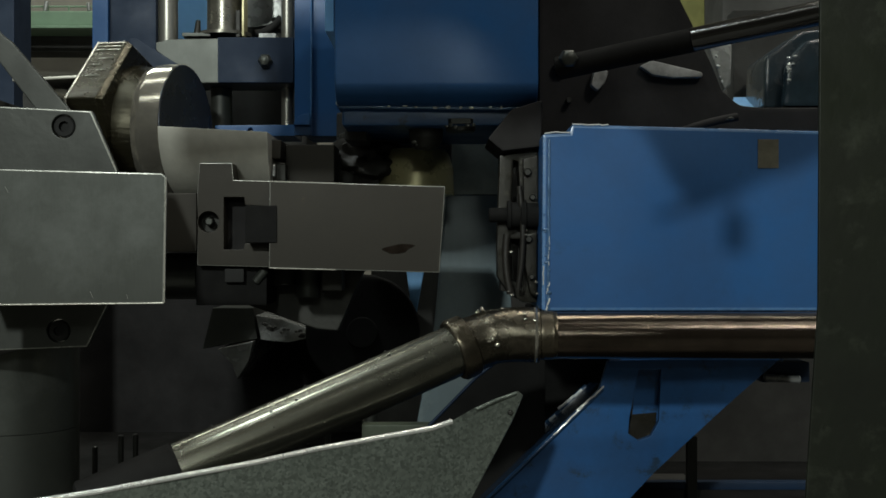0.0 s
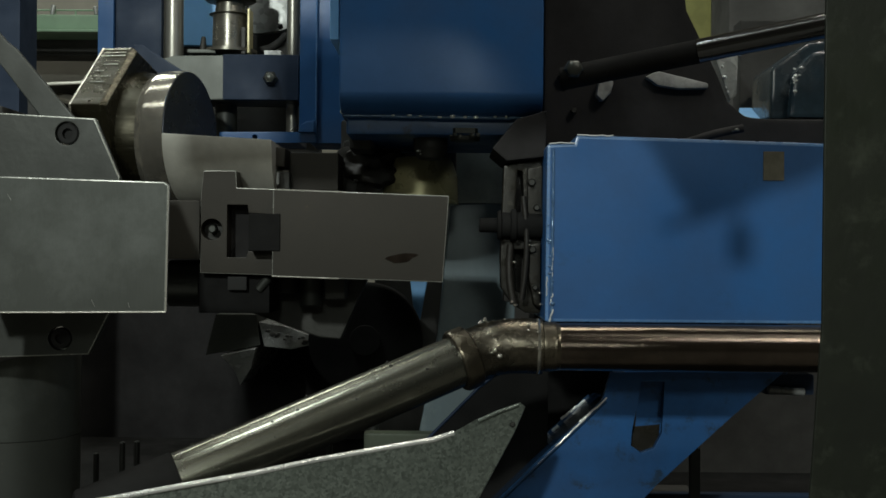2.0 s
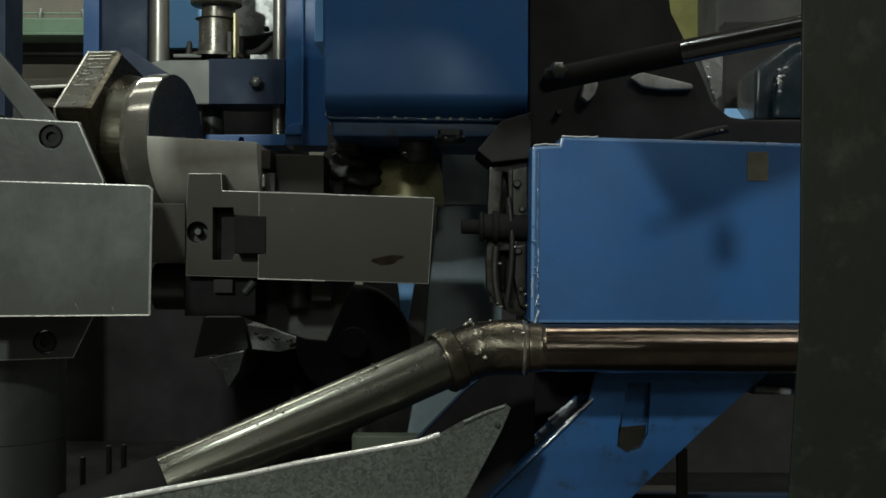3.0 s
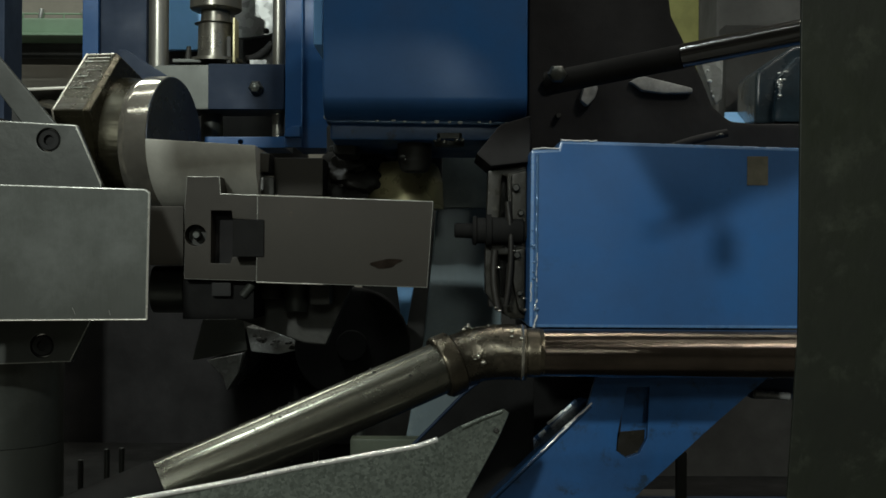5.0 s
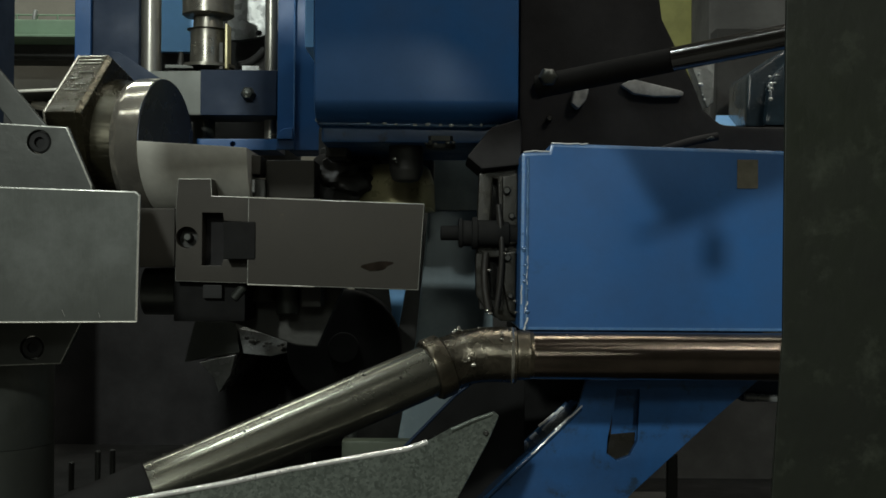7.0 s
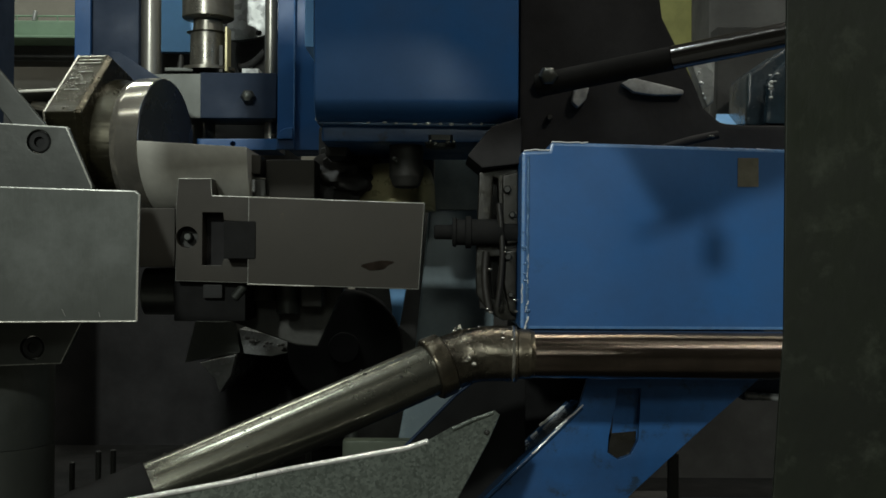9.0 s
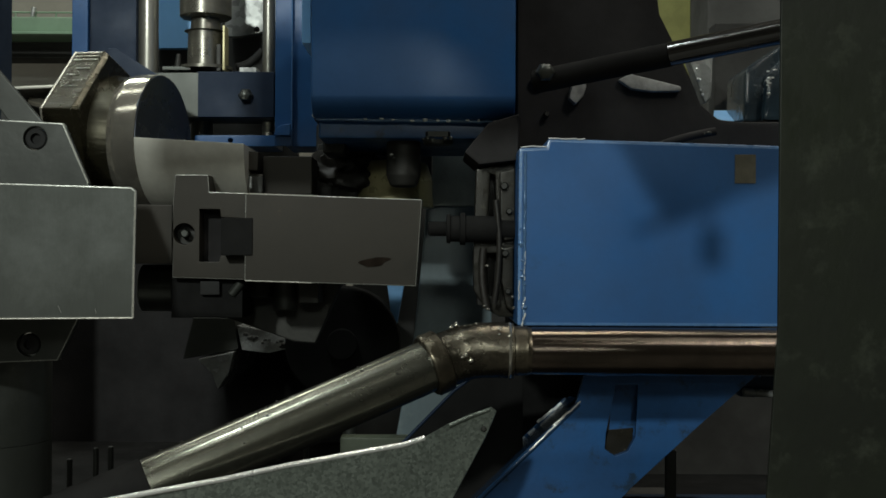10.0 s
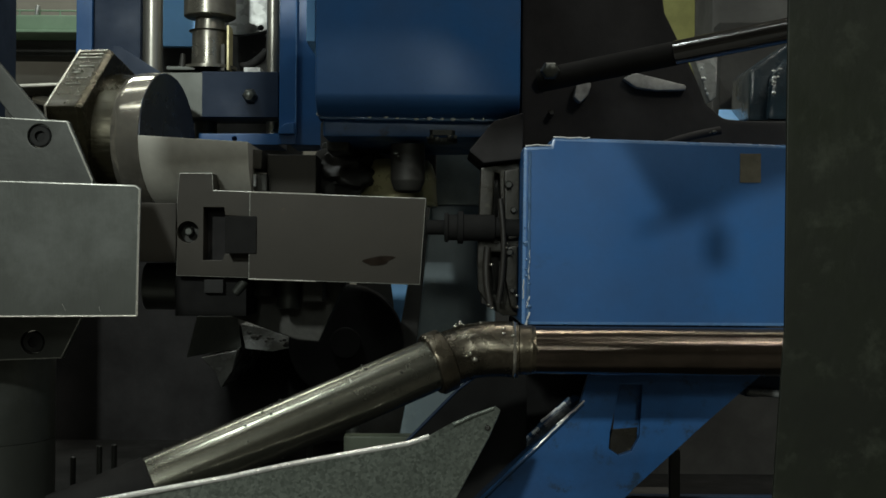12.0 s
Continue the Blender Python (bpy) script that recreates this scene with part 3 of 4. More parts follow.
# ---- cylinder housing above and what hangs below it ----
def cylinder_housing():
    t = thing("cylinder_housing", (-0.0123, 0.25, 1.4056), "blue enamelled welded cylinder housing with a rounded corner", "housing")
    x0, x1 = -0.1561, 0.1374
    body = slab([(x0, 0.06, 1.7210), (x0, 0.06, 1.4400), (x0, 0.064, 1.4290), (x0, 0.073, 1.4185), (x0, 0.088, 1.4105), (x0, 0.106, 1.4073), (x0, 0.45, 1.4073), (x0, 0.45, 1.7210)], (x1 - x0, 0, 0), 0.004)
    part("body", body, BLUE, t)
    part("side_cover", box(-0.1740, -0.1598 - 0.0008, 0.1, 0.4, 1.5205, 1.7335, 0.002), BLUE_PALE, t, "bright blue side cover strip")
    part("weld_bead", sweep(along((-0.1512, 0.0965, 1.4092), (0.1317, 0.0965, 1.4062), 60, 0.0007, 3), 0.0028, 10), WELD, t, "glossy bead of weld along the lower edge")
    # near-white beads paint the sparkles along the lower weld
    part("spatter_glints", lumps(along((-0.0764, 0.0925, 1.4090), (0.1268, 0.0925, 1.4062), 11, 0.0014, 3) + [Vector((-0.1535, 0.09, 1.4135))], 0.0026, 3), SPARK, t, kind="stuff")
    part("bottom_flange", box(-0.1499, 0.1019, 0.112, 0.42, 1.3829, 1.4139, 0.004), BLUE_STAINED, t)
    part("flange_lip", box(-0.1380, 0.0639, 0.118, 0.3, 1.3909, 1.3977, 0.002), BLUE_STAINED, t)
    part("gland", rod((-0.0243, 0.17, 1.3863), (-0.0243, 0.17, 1.4045), 0.0329), STEEL_DARK, t)
    part("nipple_nut", lathe((0.0263, 0.13, 1.3855), (0.0263, 0.13, 1.3940), [(0, 0.0288), (0.0075, 0.0288)], 6), STEEL_DULL, t)
    part("nipple", rod((0.0264, 0.14, 1.3764), (0.0264, 0.14, 1.3985), 0.0222, 0.0239), STEEL_DULL, t)
    # metal beads set where wet glints show
    part("glint_beads", lumps([Vector((0.0050, 0.1, 1.3806)), Vector((0.0108, 0.1, 1.3823)), Vector((0.0183, 0.1, 1.3790)), Vector((0.0366, 0.1, 1.3815)), Vector((0.0449, 0.1, 1.3823)), Vector((-0.0432, 0.13, 1.3601)), Vector((-0.0398, 0.13, 1.3559))], 0.0027, 51), STEEL, t, "small metal beads put in as wet glints", "stuff")
    part("hanger", box(-0.1533, -0.1181, 0.2, 0.3, 1.3683, 1.4071, 0.006), STEEL_DARK, t)
    ram = part("ram", lathe((-0.0259, 0.17, 1.4249), (-0.0259, 0.17, 1.3508), [(0, 0.026), (0.0535, 0.026), (0.056, 0.0255), (0.0685, 0.021), (0.0715, 0.018), (0.0728, 0.012)], 32), STEEL_DARK, t,
               "oily dark round ram that sinks from the housing")
    return t, ram


housing, ram = cylinder_housing()


def forming_block():
    t = thing("forming_die", (-0.0893, 0.36, 1.3054), "greasy dark forming die with a brassy curved face", "die")
    bm = lathe((-0.0463, 0.36, 1.2907), (-0.0463, 0.36, 1.3691), [(0, 0.066), (0.045, 0.064), (0.07, 0.056), (0.077, 0.05)], 40)
    part("curved_face", bm, BRASSY, t, "oily brass-coloured curved die face")
    part("die_body", box(-0.1766, -0.0806, 0.34, 0.48, 1.2921, 1.3977, 0.01), STEEL_DARK, t)
    part("grease", blob((-0.1361, 0.335, 1.3427), (0.058, 0.03, 0.04), 0.5, 38), GREASE, t, "caked dark grease")
    part("back_block", box(-0.1933, 0.0165, 0.49, 0.555, 1.3141, 1.4478, 0.006), SOOT, t)
    return t


forming_block()

column = thing("support_column", (0.0495, 0.6, 0.74), "grey-blue steel column with an oily upper block paled to look lit", "column")
part("shaft", prism([(0.0053, 1.3015), (0.1280, 1.3015), (0.1280, 0.74), (-0.0730, 0.74), (-0.0169, 1.0530), (0.0011, 1.2434)], 0.56, 0.64, 0.004),
     material("grey_blue_column_paint", (0.15, 0.2, 0.22), 0.4, 0, 0.75, 50, 7, 0.15, (1, 1, 0.2), worn=(0.19, 0.235, 0.235), worn_at=0.56, worn_soft=0.2), column)
# base colour raised here in place of light under the housing
part("upper_block", prism([(0.0169, 1.4655), (0.1280, 1.4655), (0.1280, 1.3015 + 0.0005), (0.0053, 1.3015 + 0.0005)], 0.56, 0.64, 0.002),
     material("oily_steel_paled_for_light", (0.56, 0.62, 0.53), 0.4, 0, 0.55, 30, 12, 0.15, (1, 1, 0.15), grain_amount=0.5), column, "grey-green oily block, paled to look lit")


# ---- right housing with its end flange and advancing rod ----
def feed_housing():
    t = thing("feed_housing", (0.3843, 0.2, 1.1123), "blue enamelled feed housing with welded rounded edges", "housing")
    part("body", prism([(0.1379, 1.3598), (0.1755, 1.3614), (0.1786, 1.3731), (0.6549, 1.3606), (0.6549, 1.1138), (0.1363, 1.1138)], 0.0, 0.42, 0.005, worn=1), BLUE, t)
    part("edge_weld", sweep(along((0.1473, 0.0005, 1.3528), (0.1457, 0.0005, 1.1177), 60, 0.0006, 4), 0.0024, 10), WELD, t, "wet glossy weld bead down the edge")
    part("spatter_glints", lumps(along((0.1426, 0.001, 1.2478), (0.1473, 0.0, 1.1185), 15, 0.002, 4), 0.0022, 4), WELD, t, kind="stuff")
    # thin near-white streaks paint the glints along the left and top edges
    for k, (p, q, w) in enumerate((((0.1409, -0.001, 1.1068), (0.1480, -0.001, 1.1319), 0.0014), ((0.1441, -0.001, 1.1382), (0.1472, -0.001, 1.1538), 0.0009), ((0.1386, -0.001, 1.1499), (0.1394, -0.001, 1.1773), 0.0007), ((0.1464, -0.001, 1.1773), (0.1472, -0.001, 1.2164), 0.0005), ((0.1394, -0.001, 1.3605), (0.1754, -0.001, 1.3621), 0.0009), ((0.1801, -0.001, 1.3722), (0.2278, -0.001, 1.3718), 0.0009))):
        part("glint_streak", sweep(along(p, q, 9, 0.0008, 80 + k), w, 8), SPARK, t, "wet glint drawn as a near-white streak")
    part("sticker", box(0.4364, 0.4653, -0.0012, 0.001, 1.3120, 1.3520, 0.0005), LABEL, t, "small tan sticker, worn blank")
    return t


feed_housing()


def end_flange():
    t = thing("end_flange", (0.1115, 0.1, 1.1227), "brown oily steel end flange with bolts and grease", "flange")
    slots = [[(0.1028, 1.3291), (0.1094, 1.3275), (0.1135, 1.2354), (0.0979, 1.2354)], [(0.0987, 1.2140), (0.1127, 1.2140), (0.1135, 1.1474), (0.1012, 1.1548)]]
    part("flange_plate", prism([(0.0823, 1.3365), (0.1407, 1.3472), (0.1415, 1.1219), (0.1160, 1.1219), (0.0971, 1.1334), (0.0790, 1.1597), (0.0781, 1.2008)],
                               0.08, 0.115, 0.004, slots), FLANGE, t)
    part("slot_floor", box(0.0857, 0.1411, 0.1155, 0.16, 1.1370, 1.3336, 0.002), GREASE, t)
    part("rib", prism([(0.1154, 1.3309), (0.1374, 1.3357), (0.1374, 1.2349), (0.1219, 1.2317), (0.1162, 1.2658)], 0.06, 0.0795, 0.003), FLANGE, t)
    part("lower_rib", prism([(0.1187, 1.2211), (0.1357, 1.2252), (0.1357, 1.1293), (0.1252, 1.1358), (0.1179, 1.1764)], 0.06, 0.0795, 0.004), FLANGE, t)
    part("hose", sweep(arc_points((0.0920, 0.062, 1.2212), (0.0966, 0.058, 1.1359), (-0.004, 0, 0), 10), 0.005, 12), GREASE, t)
    part("hose", sweep(arc_points((0.1096, 0.058, 1.2901), (0.1078, 0.056, 1.1424), (0.006, -0.004, 0), 10), 0.0042, 12), GREASE, t)
    for px, pz, r in ((0.1212, 1.3100, 0.0062), (0.1285, 1.2740, 0.005), (0.1230, 1.2140, 0.0058), (0.1270, 1.1600, 0.0045)):
        part("bolt", lathe((px, 0.08, pz), (px, 0.05, pz), [(0, r), (0.028, r), (0.03, r * 0.7)], 6), STEEL_DARK, t)
    # bright beads stand in for the glints on the flange
    part("glint_beads", lumps([Vector((0.1196, 0.05, 1.2267)), Vector((0.1188, 0.05, 1.2202)), Vector((0.0937, 0.05, 1.1394)), Vector((0.0986, 0.05, 1.1346)), Vector((0.1333, 0.05, 1.1523)), Vector((0.1349, 0.05, 1.1362)), Vector((0.0971, 0.052, 1.1960))], 0.0022, 31), TURNED, t, "small metal beads put in as wet glints", "stuff")
    part("top_jag", prism([(0.0638, 1.3578), (0.0989, 1.4003), (0.1423, 1.4134), (0.1406, 1.3464), (0.0850, 1.3398)], 0.05, 0.2, 0.004), RUBBER_SHADE, t, "black torn rubber cover")
    return t


end_flange()


def feed_rod():
    x = 0.0662
    z = 1.2490
    r = 0.0106
    return single("feed_rod", lathe((x, 0.068, z), (x + 0.3, 0.068, z), [(0, r - 0.002), (0.002, r), (0.026, r), (0.0265, r * 1.9), (0.031, r * 2.05), (0.033, r * 1.75), (0.045, r * 1.75), (0.046, r * 2.2), (0.053, r * 2.2), (0.054, r * 1.8),
                                                                          (0.098, r * 1.75), (0.1, r * 1.4), (0.3, r * 1.4)], 28), NEAR_BLACK, "blackened stepped feed rod that slides out of the flange", "rod")


feed = feed_rod()


# ---- pipes in front ----
def elbow_pipe():
    yc = -0.085
    t = thing("oil_pipe", (0.0860, yc, 1.0583), "brown oily steel pipe with welded elbow and slanted leg", "pipe")
    z = 1.0868
    r = 0.0308
    part("straight_pipe", rod((0.1251, yc, z), (0.6350, yc, z), r, seg=48), PIPE, t, "brown shiny straight pipe")
    part("pipe_ring", lathe((0.1212, yc, z), (0.1491, yc, z), [(0, r * 1.1), (0.002, r * 1.17), (0.0045, r * 1.17), (0.006, r * 1.03), (0.010, r * 1.06), (0.012, r * 1.03), (0.016, r * 1.06), (0.018, r * 1.03), (0.022, r * 1.05), (0.024, r * 1.01), (0.0275, r)], 48), RUSTY, t, "dull threaded joint ring")
    p0 = Vector((0.1232, yc, z))
    p1 = Vector((0.0623, -0.085, 1.0843))
    p2 = Vector((0.0281, -0.092, 1.0723))
    path = [p0, Vector((0.1046, -0.085, 1.0880)), Vector((0.0823, -0.085, 1.0873)), p1, Vector((0.0452, -0.087, 1.0778)), p2]
    part("elbow", sweep(path, r * 1.17, 40), ELBOW, t, "rough welded elbow")
    a = Vector((0.0222, -0.092, 1.0701))
    b = Vector((-0.3194, -0.2, 0.9313))
    way = (b - a).normalized()
    part("collar", lathe(a - way * 0.016, a + way * 0.010, [(0, r * 1.16), (0.004, r * 1.33), (0.022, r * 1.35), (0.026, r * 1.26), (0.0262, r * 1.12)], 48), RUSTY, t, "worn collar")
    part("slanted_leg", rod(a + way * 0.008, b, r * 1.1, r * 1.1, seg=64), TUBE, t, "bare grey steel tube")
    # near-black end piece paints the tube's fade into shade
    part("leg_foot", rod(b - way * 0.004, b + way * 0.12, r * 1.16, r * 1.22, edge=0.004, seg=36), NEAR_BLACK, t, "foot of the tube, blackened where it fades into shade")
    part("seam", lathe((0.1185, yc, z), (0.1225, yc, z), [(0, r * 1.17), (0.002, r * 1.22), (0.004, r * 1.17)], 48), TURNED, t, "bright weld seam")
    part("weld_drops", lumps([Vector((0.0634, -0.128, 1.0847)), Vector((0.0591, -0.128, 1.0818)), Vector((0.0693, -0.126, 1.0773)), Vector((0.1064, -0.112, 1.1162)), Vector((0.1061, -0.116, 1.1099)), Vector((0.1183, -0.118, 1.1078)), Vector((0.0510, -0.09, 1.1224))], 0.0021, 15), TURNED, t, kind="stuff")
    part("weld_crumbs", lumps(along(p1 + Vector((-0.02, -0.01, r * 1.12)), p1 + Vector((0.03, -0.005, r * 1.13)), 16, 0.003, 6), 0.0018, 6), TURNED, t, kind="stuff")
    rnd = random.Random(4)
    pts = []
    for k in range(26):
        s = rnd.uniform(0.03, 0.4)
        ang = rnd.uniform(0.2, 2.6)
        side = way.cross(Vector((0, -1, 0))).normalized()
        if side.z < 0:
            side = -side
        out = (side * math.cos(ang - 0.4) + Vector((0, -1, 0)) * math.sin(ang - 0.4)).normalized()
        pts.append(a + way * s + out * r * 1.105)
    part("dirt_specks", lumps(pts, 0.0016, 7), GREASE, t, "dark specks of chips stuck on the tube", "stuff")
    return t


elbow_pipe()


# ---- chip chute of galvanised sheet ----
def chip_chute():
    t = thing("chip_chute", (-0.2044, -0.12, 0.74), "grey galvanised chip chute with a rolled bright edge", "chute")
    top = [Vector(p) for p in ((-0.5207, -0.34, 0.9137), (-0.3845, -0.3, 0.9282), (-0.2956, -0.27, 0.9402), (-0.2224, -0.24, 0.9490),
                               (-0.1519, -0.215, 0.9606), (-0.0721, -0.185, 0.9707), (-0.0133, -0.165, 0.9780), (0.0113, -0.155, 0.9849),
                               (0.0399, -0.145, 0.9998), (0.0953, -0.125, 1.0187), (0.1020, -0.123, 1.0127))]
    end = [Vector(p) for p in ((0.0968, -0.125, 1.0000), (0.0872, -0.128, 0.9787), (0.0327, -0.15, 0.8812), (0.0220, -0.152, 0.8533), (-0.5207, -0.34, 0.8860))]
    part("sheet", slab(top + end, (0.0008, 0.003, 0), 0.0008), GALV, t)
    lip = [p + Vector((0, 0.001, -0.001)) for p in top[:8]]
    fine = []
    for k in range(len(lip) - 1):
        fine += [lip[k].lerp(lip[k + 1], j / 4) for j in range(4)]
    fine.append(lip[-1])
    part("rolled_edge", sweep(fine, 0.0034, 12), RIM, t, "rolled edge, whitened to carry its highlight")
    part("tip_fold", sweep([top[8] + Vector((0.002, -0.001, -0.002)), top[8].lerp(top[9], 0.5) + Vector((0, -0.002, -0.001)), top[9] + Vector((-0.002, -0.001, -0.003))], 0.0025, 10), GALV, t)
    hx, hz = 0.0858, 0.9917
    part("rivet", rod((hx, -0.127, hz), (hx, -0.1325, hz), 0.0036, seg=14), STEEL_DARK, t)
    part("support", box(-0.3555, -0.1351, -0.12, -0.1, 0.6, 0.86, 0.002), SOOT, t)
    return t


chip_chute()


# ---- slanted blue stay with a slot ----
def slanted_stay():
    t = thing("slanted_stay", (0.1819, 0.14, 0.74), "blue slanted stay plate with a long slot and oily flange", "stay")
    y = 0.1
    slot = [(0.2888, 1.0219), (0.3213, 1.0219), (0.3180, 0.9470), (0.3063, 0.9245), (0.2880, 0.9178), (0.2730, 0.9278), (0.2747, 0.9511)]
    part("plate", prism([(0.2422, 1.0344), (0.5002, 1.0410), (0.4212, 0.9719), (0.3130, 0.8721), (0.2505, 0.8055), (0.0366, 0.8055), (0.1715, 0.9370), (0.2297, 0.9927)],
                        y, y + 0.012, 0.0015, [slot]), BLUE_STAINED, t)
    part("slot_back", box(0.2634, 0.3354, 0.1125, 0.12, 0.8959, 1.0399, 0.002), BLUE_STAINED, t, "stained grey plate behind the slot")
    # dark strip down the left side of the slot
    part("slot_dark_strip", prism([(0.2747, 1.0333), (0.2864, 1.0333), (0.2806, 0.9538), (0.2713, 0.9245)], 0.1105, 0.1124, 0.0005), GREASE, t)
    part("slot_rust", prism([(0.2713, 0.9538), (0.3166, 0.9580), (0.3149, 0.9287), (0.2940, 0.9144), (0.2713, 0.9194)], 0.1105, 0.1123, 0.0008), FLANGE, t, "tan rust at the foot of the slot")
    part("side_wall", slab([(0.2364, 0.101, 1.0011), (0.0350, 0.101, 0.8055), (0.0214, 0.48, 0.7275), (0.2658, 0.48, 0.9607)], (0.006, 0, -0.006), 0.002), BLUE_WET, t, "oily glossy dark blue side wall")
    part("back_lip", sweep([(0.2574, 0.47, 0.9547), (0.0365, 0.47, 0.7449)], 0.005, 12), BLUE_WET, t)
    part("front_lip", sweep([(0.2347, 0.1, 0.9944), (0.0449, 0.1, 0.8113)], 0.004, 12), BLUE_WET, t)

    # near-white strips paint the highlights on the two lips
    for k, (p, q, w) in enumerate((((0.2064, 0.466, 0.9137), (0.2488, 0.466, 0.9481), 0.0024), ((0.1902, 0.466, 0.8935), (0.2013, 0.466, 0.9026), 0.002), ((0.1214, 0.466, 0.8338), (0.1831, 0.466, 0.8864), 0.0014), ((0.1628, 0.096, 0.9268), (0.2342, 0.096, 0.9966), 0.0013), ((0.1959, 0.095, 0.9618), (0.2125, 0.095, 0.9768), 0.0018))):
        part("bare_glint_edge", sweep(along(p, q, 12, 0.0008, 60 + k), w, 8), SPARK, t, "wet edge highlight drawn as a near-white strip")
    part("top_link", box(0.2493, 0.5061, 0.113, 0.2, 1.0324, 1.1124, 0.003), NAVY, t)
    return t


slanted_stay()

brace = thing("diagonal_brace", (0.0688, 0.256, 0.74), "diagonal brace plate below the elbow, blackened to stand for shade", "brace")
# both plates are dark sheets that stand for the shade below the elbow
part("plate", prism([(0.0534, 0.9944), (-0.0326, 0.9065), (-0.0326, 0.74), (0.1640, 0.74), (0.1640, 1.0288), (0.0870, 1.0197)], 0.25, 0.262, 0.002), NEAR_BLACK, brace)
part("rear_plate", box(0.1500, 0.3400, 0.5, 0.51, 0.74, 1.10, 0.002), NEAR_BLACK, brace)
part("edge_bead", sweep([(0.0851, 0.25, 1.0188), (0.0534, 0.25, 0.9944), (-0.0317, 0.25, 0.9074)], 0.0025, 10), NAVY, brace)


def lower_right_bits():
    t = thing("drip_tray", (0.4074, 0.45, 0.74), "dark blue drip tray with a steel upright", "tray")
    part("tray", box(0.3486, 0.7011, 0.4, 0.42, 0.7819, 0.7966, 0.003), NAVY, t)
    part("upright", box(0.4201, 0.4377, 0.385, 0.3995, 0.74, 0.8778, 0.002), STEEL_DARK, t)
    part("foot", box(0.3504, 0.4488, 0.41, 0.55, 0.74, 0.7819, 0.002), SOOT, t)
    s = thing("hose_clip", (0.5591, 0.3, 0.9777), "steel hose clip, its band paled in place of wet glints", "clip")
    # pale band paints the clip's glints, which lie in shadow
    part("band", rod((0.5284, 0.3, 0.9888), (0.5879, 0.3, 0.9851), 0.0065, seg=16), PALE, s)
    part("clip_plate", box(0.5274, 0.6073, 0.31, 0.42, 0.9791, 1.0129, 0.003), NAVY, s)
    return t


lower_right_bits()

single("slit_plate", prism([(-0.0730, 1.1679), (-0.0354, 1.1679), (-0.0542, 1.0628), (-0.0598, 1.0628)], 0.66, 0.7, 0.002), BLUE_PALE, "narrow pale blue plate behind the die bar", "plate")

for px, pz in ((-0.5303, 0.8939), (-0.5061, 0.8958), (-0.5731, 0.8753)):
    single("bed_stud", rod((px, 0.3, 0.74), (px, 0.3, pz), 0.0047, seg=14), STEEL_DARK, "short dull steel stud on the machine bed", "stud", group="studs on the machine bed")
single("rear_pipe", rod((-0.1358, 0.55, 0.74), (-0.1358, 0.55, 0.9379), 0.0116, seg=20), STEEL_DULL, "thin grey upright pipe behind the tube", "pipe")
single("rear_pipe", rod((-0.2147, 0.55, 0.74), (-0.2147, 0.55, 0.8695), 0.0053, seg=14), STEEL_DULL, "thin grey upright pipe behind the tube", "pipe")
single("rear_ledge", box(-0.1481, 0.0473, 0.5, 0.54, 0.8309, 0.8802, 0.004), material("mossy_grey_paint", (0.1, 0.12, 0.08), 0.6, 0, 0.6, 50, 10, 0.2), "grimy grey-green ledge below the column", "ledge")


# ---- dark drive with hoses above the feed housing ----
def drive_cover():
    t = thing("drive_cover", (0.2785, 0.3, 1.3876), "black oily drive cover with worn pale patches", "cover")
    part("cover", prism([(0.1448, 1.7492), (0.3393, 1.7492), (0.3616, 1.5779), (0.3873, 1.5265), (0.4096, 1.4793), (0.4250, 1.4408), (0.4507, 1.4185),
                         (0.4850, 1.4151), (0.6649, 1.4151), (0.6649, 1.3722), (0.1448, 1.3722)], 0.15, 0.34, 0.008), RUBBER_SHADE, t)
    part("worn_patch", prism([(0.2219, 1.4465), (0.2262, 1.4668), (0.2389, 1.4736), (0.2490, 1.4668), (0.2439, 1.4499), (0.2321, 1.4372)], 0.13, 0.155, 0.004), SCUFF, t, "worn pale boss")
    part("pale_scuff", prism([(0.2963, 1.4755), (0.3146, 1.4847), (0.3463, 1.4772), (0.3920, 1.4664), (0.3912, 1.4589), (0.3463, 1.4580), (0.3163, 1.4622)], 0.138, 0.155, 0.004), SCUFF, t, "scuffed pale hose end")
    for px, pz, r in ((0.1781, 1.4755, 0.0125), (0.1898, 1.4239, 0.0050)):
        part("bolt", lathe((px, 0.15, pz), (px, 0.136, pz), [(0, r), (0.011, r), (0.014, r * 0.75)], 6), STEEL_DARK, t)
    part("nut", lathe((0.1756, 0.03, 1.4690), (0.1744, -0.01, 1.4624), [(0, 0.013), (0.03, 0.013), (0.034, 0.0095), (0.036, 0.004)], 6), STEEL, t, "dull nut on the rod end")
    part("lower_rod", sweep(arc_points((0.3504, 0.1, 1.3731), (0.4337, 0.1, 1.3948), (0, 0, 0.002), 8), 0.006, 14), RUBBER_SHADE, t)
    # tiny beads stand in for the two glints on the rod
    part("glint_beads", lumps([Vector((0.3529, 0.092, 1.3765)), Vector((0.3554, 0.092, 1.3748)), Vector((0.4167, 0.092, 1.3897)), Vector((0.4225, 0.092, 1.3914))], 0.0024, 44), STEEL, t, "small metal beads put in as wet glints", "stuff")
    return t


drive_cover()
# separate near-black length paints the cover's shade on the rod
single("shaded_rod_length", rod((0.1614, 0.04, 1.4562), (0.3475, -0.016, 1.4877), 0.0165, seg=32), NEAR_BLACK, "left length of the control rod, blackened as shaded by the cover", "sleeve")
single("control_rod", rod((0.3420, -0.016, 1.4870), (0.5913, -0.12, 1.5254), 0.0165, seg=32), ROD_BLACK, "black oily control rod with a wet glint", "rod")


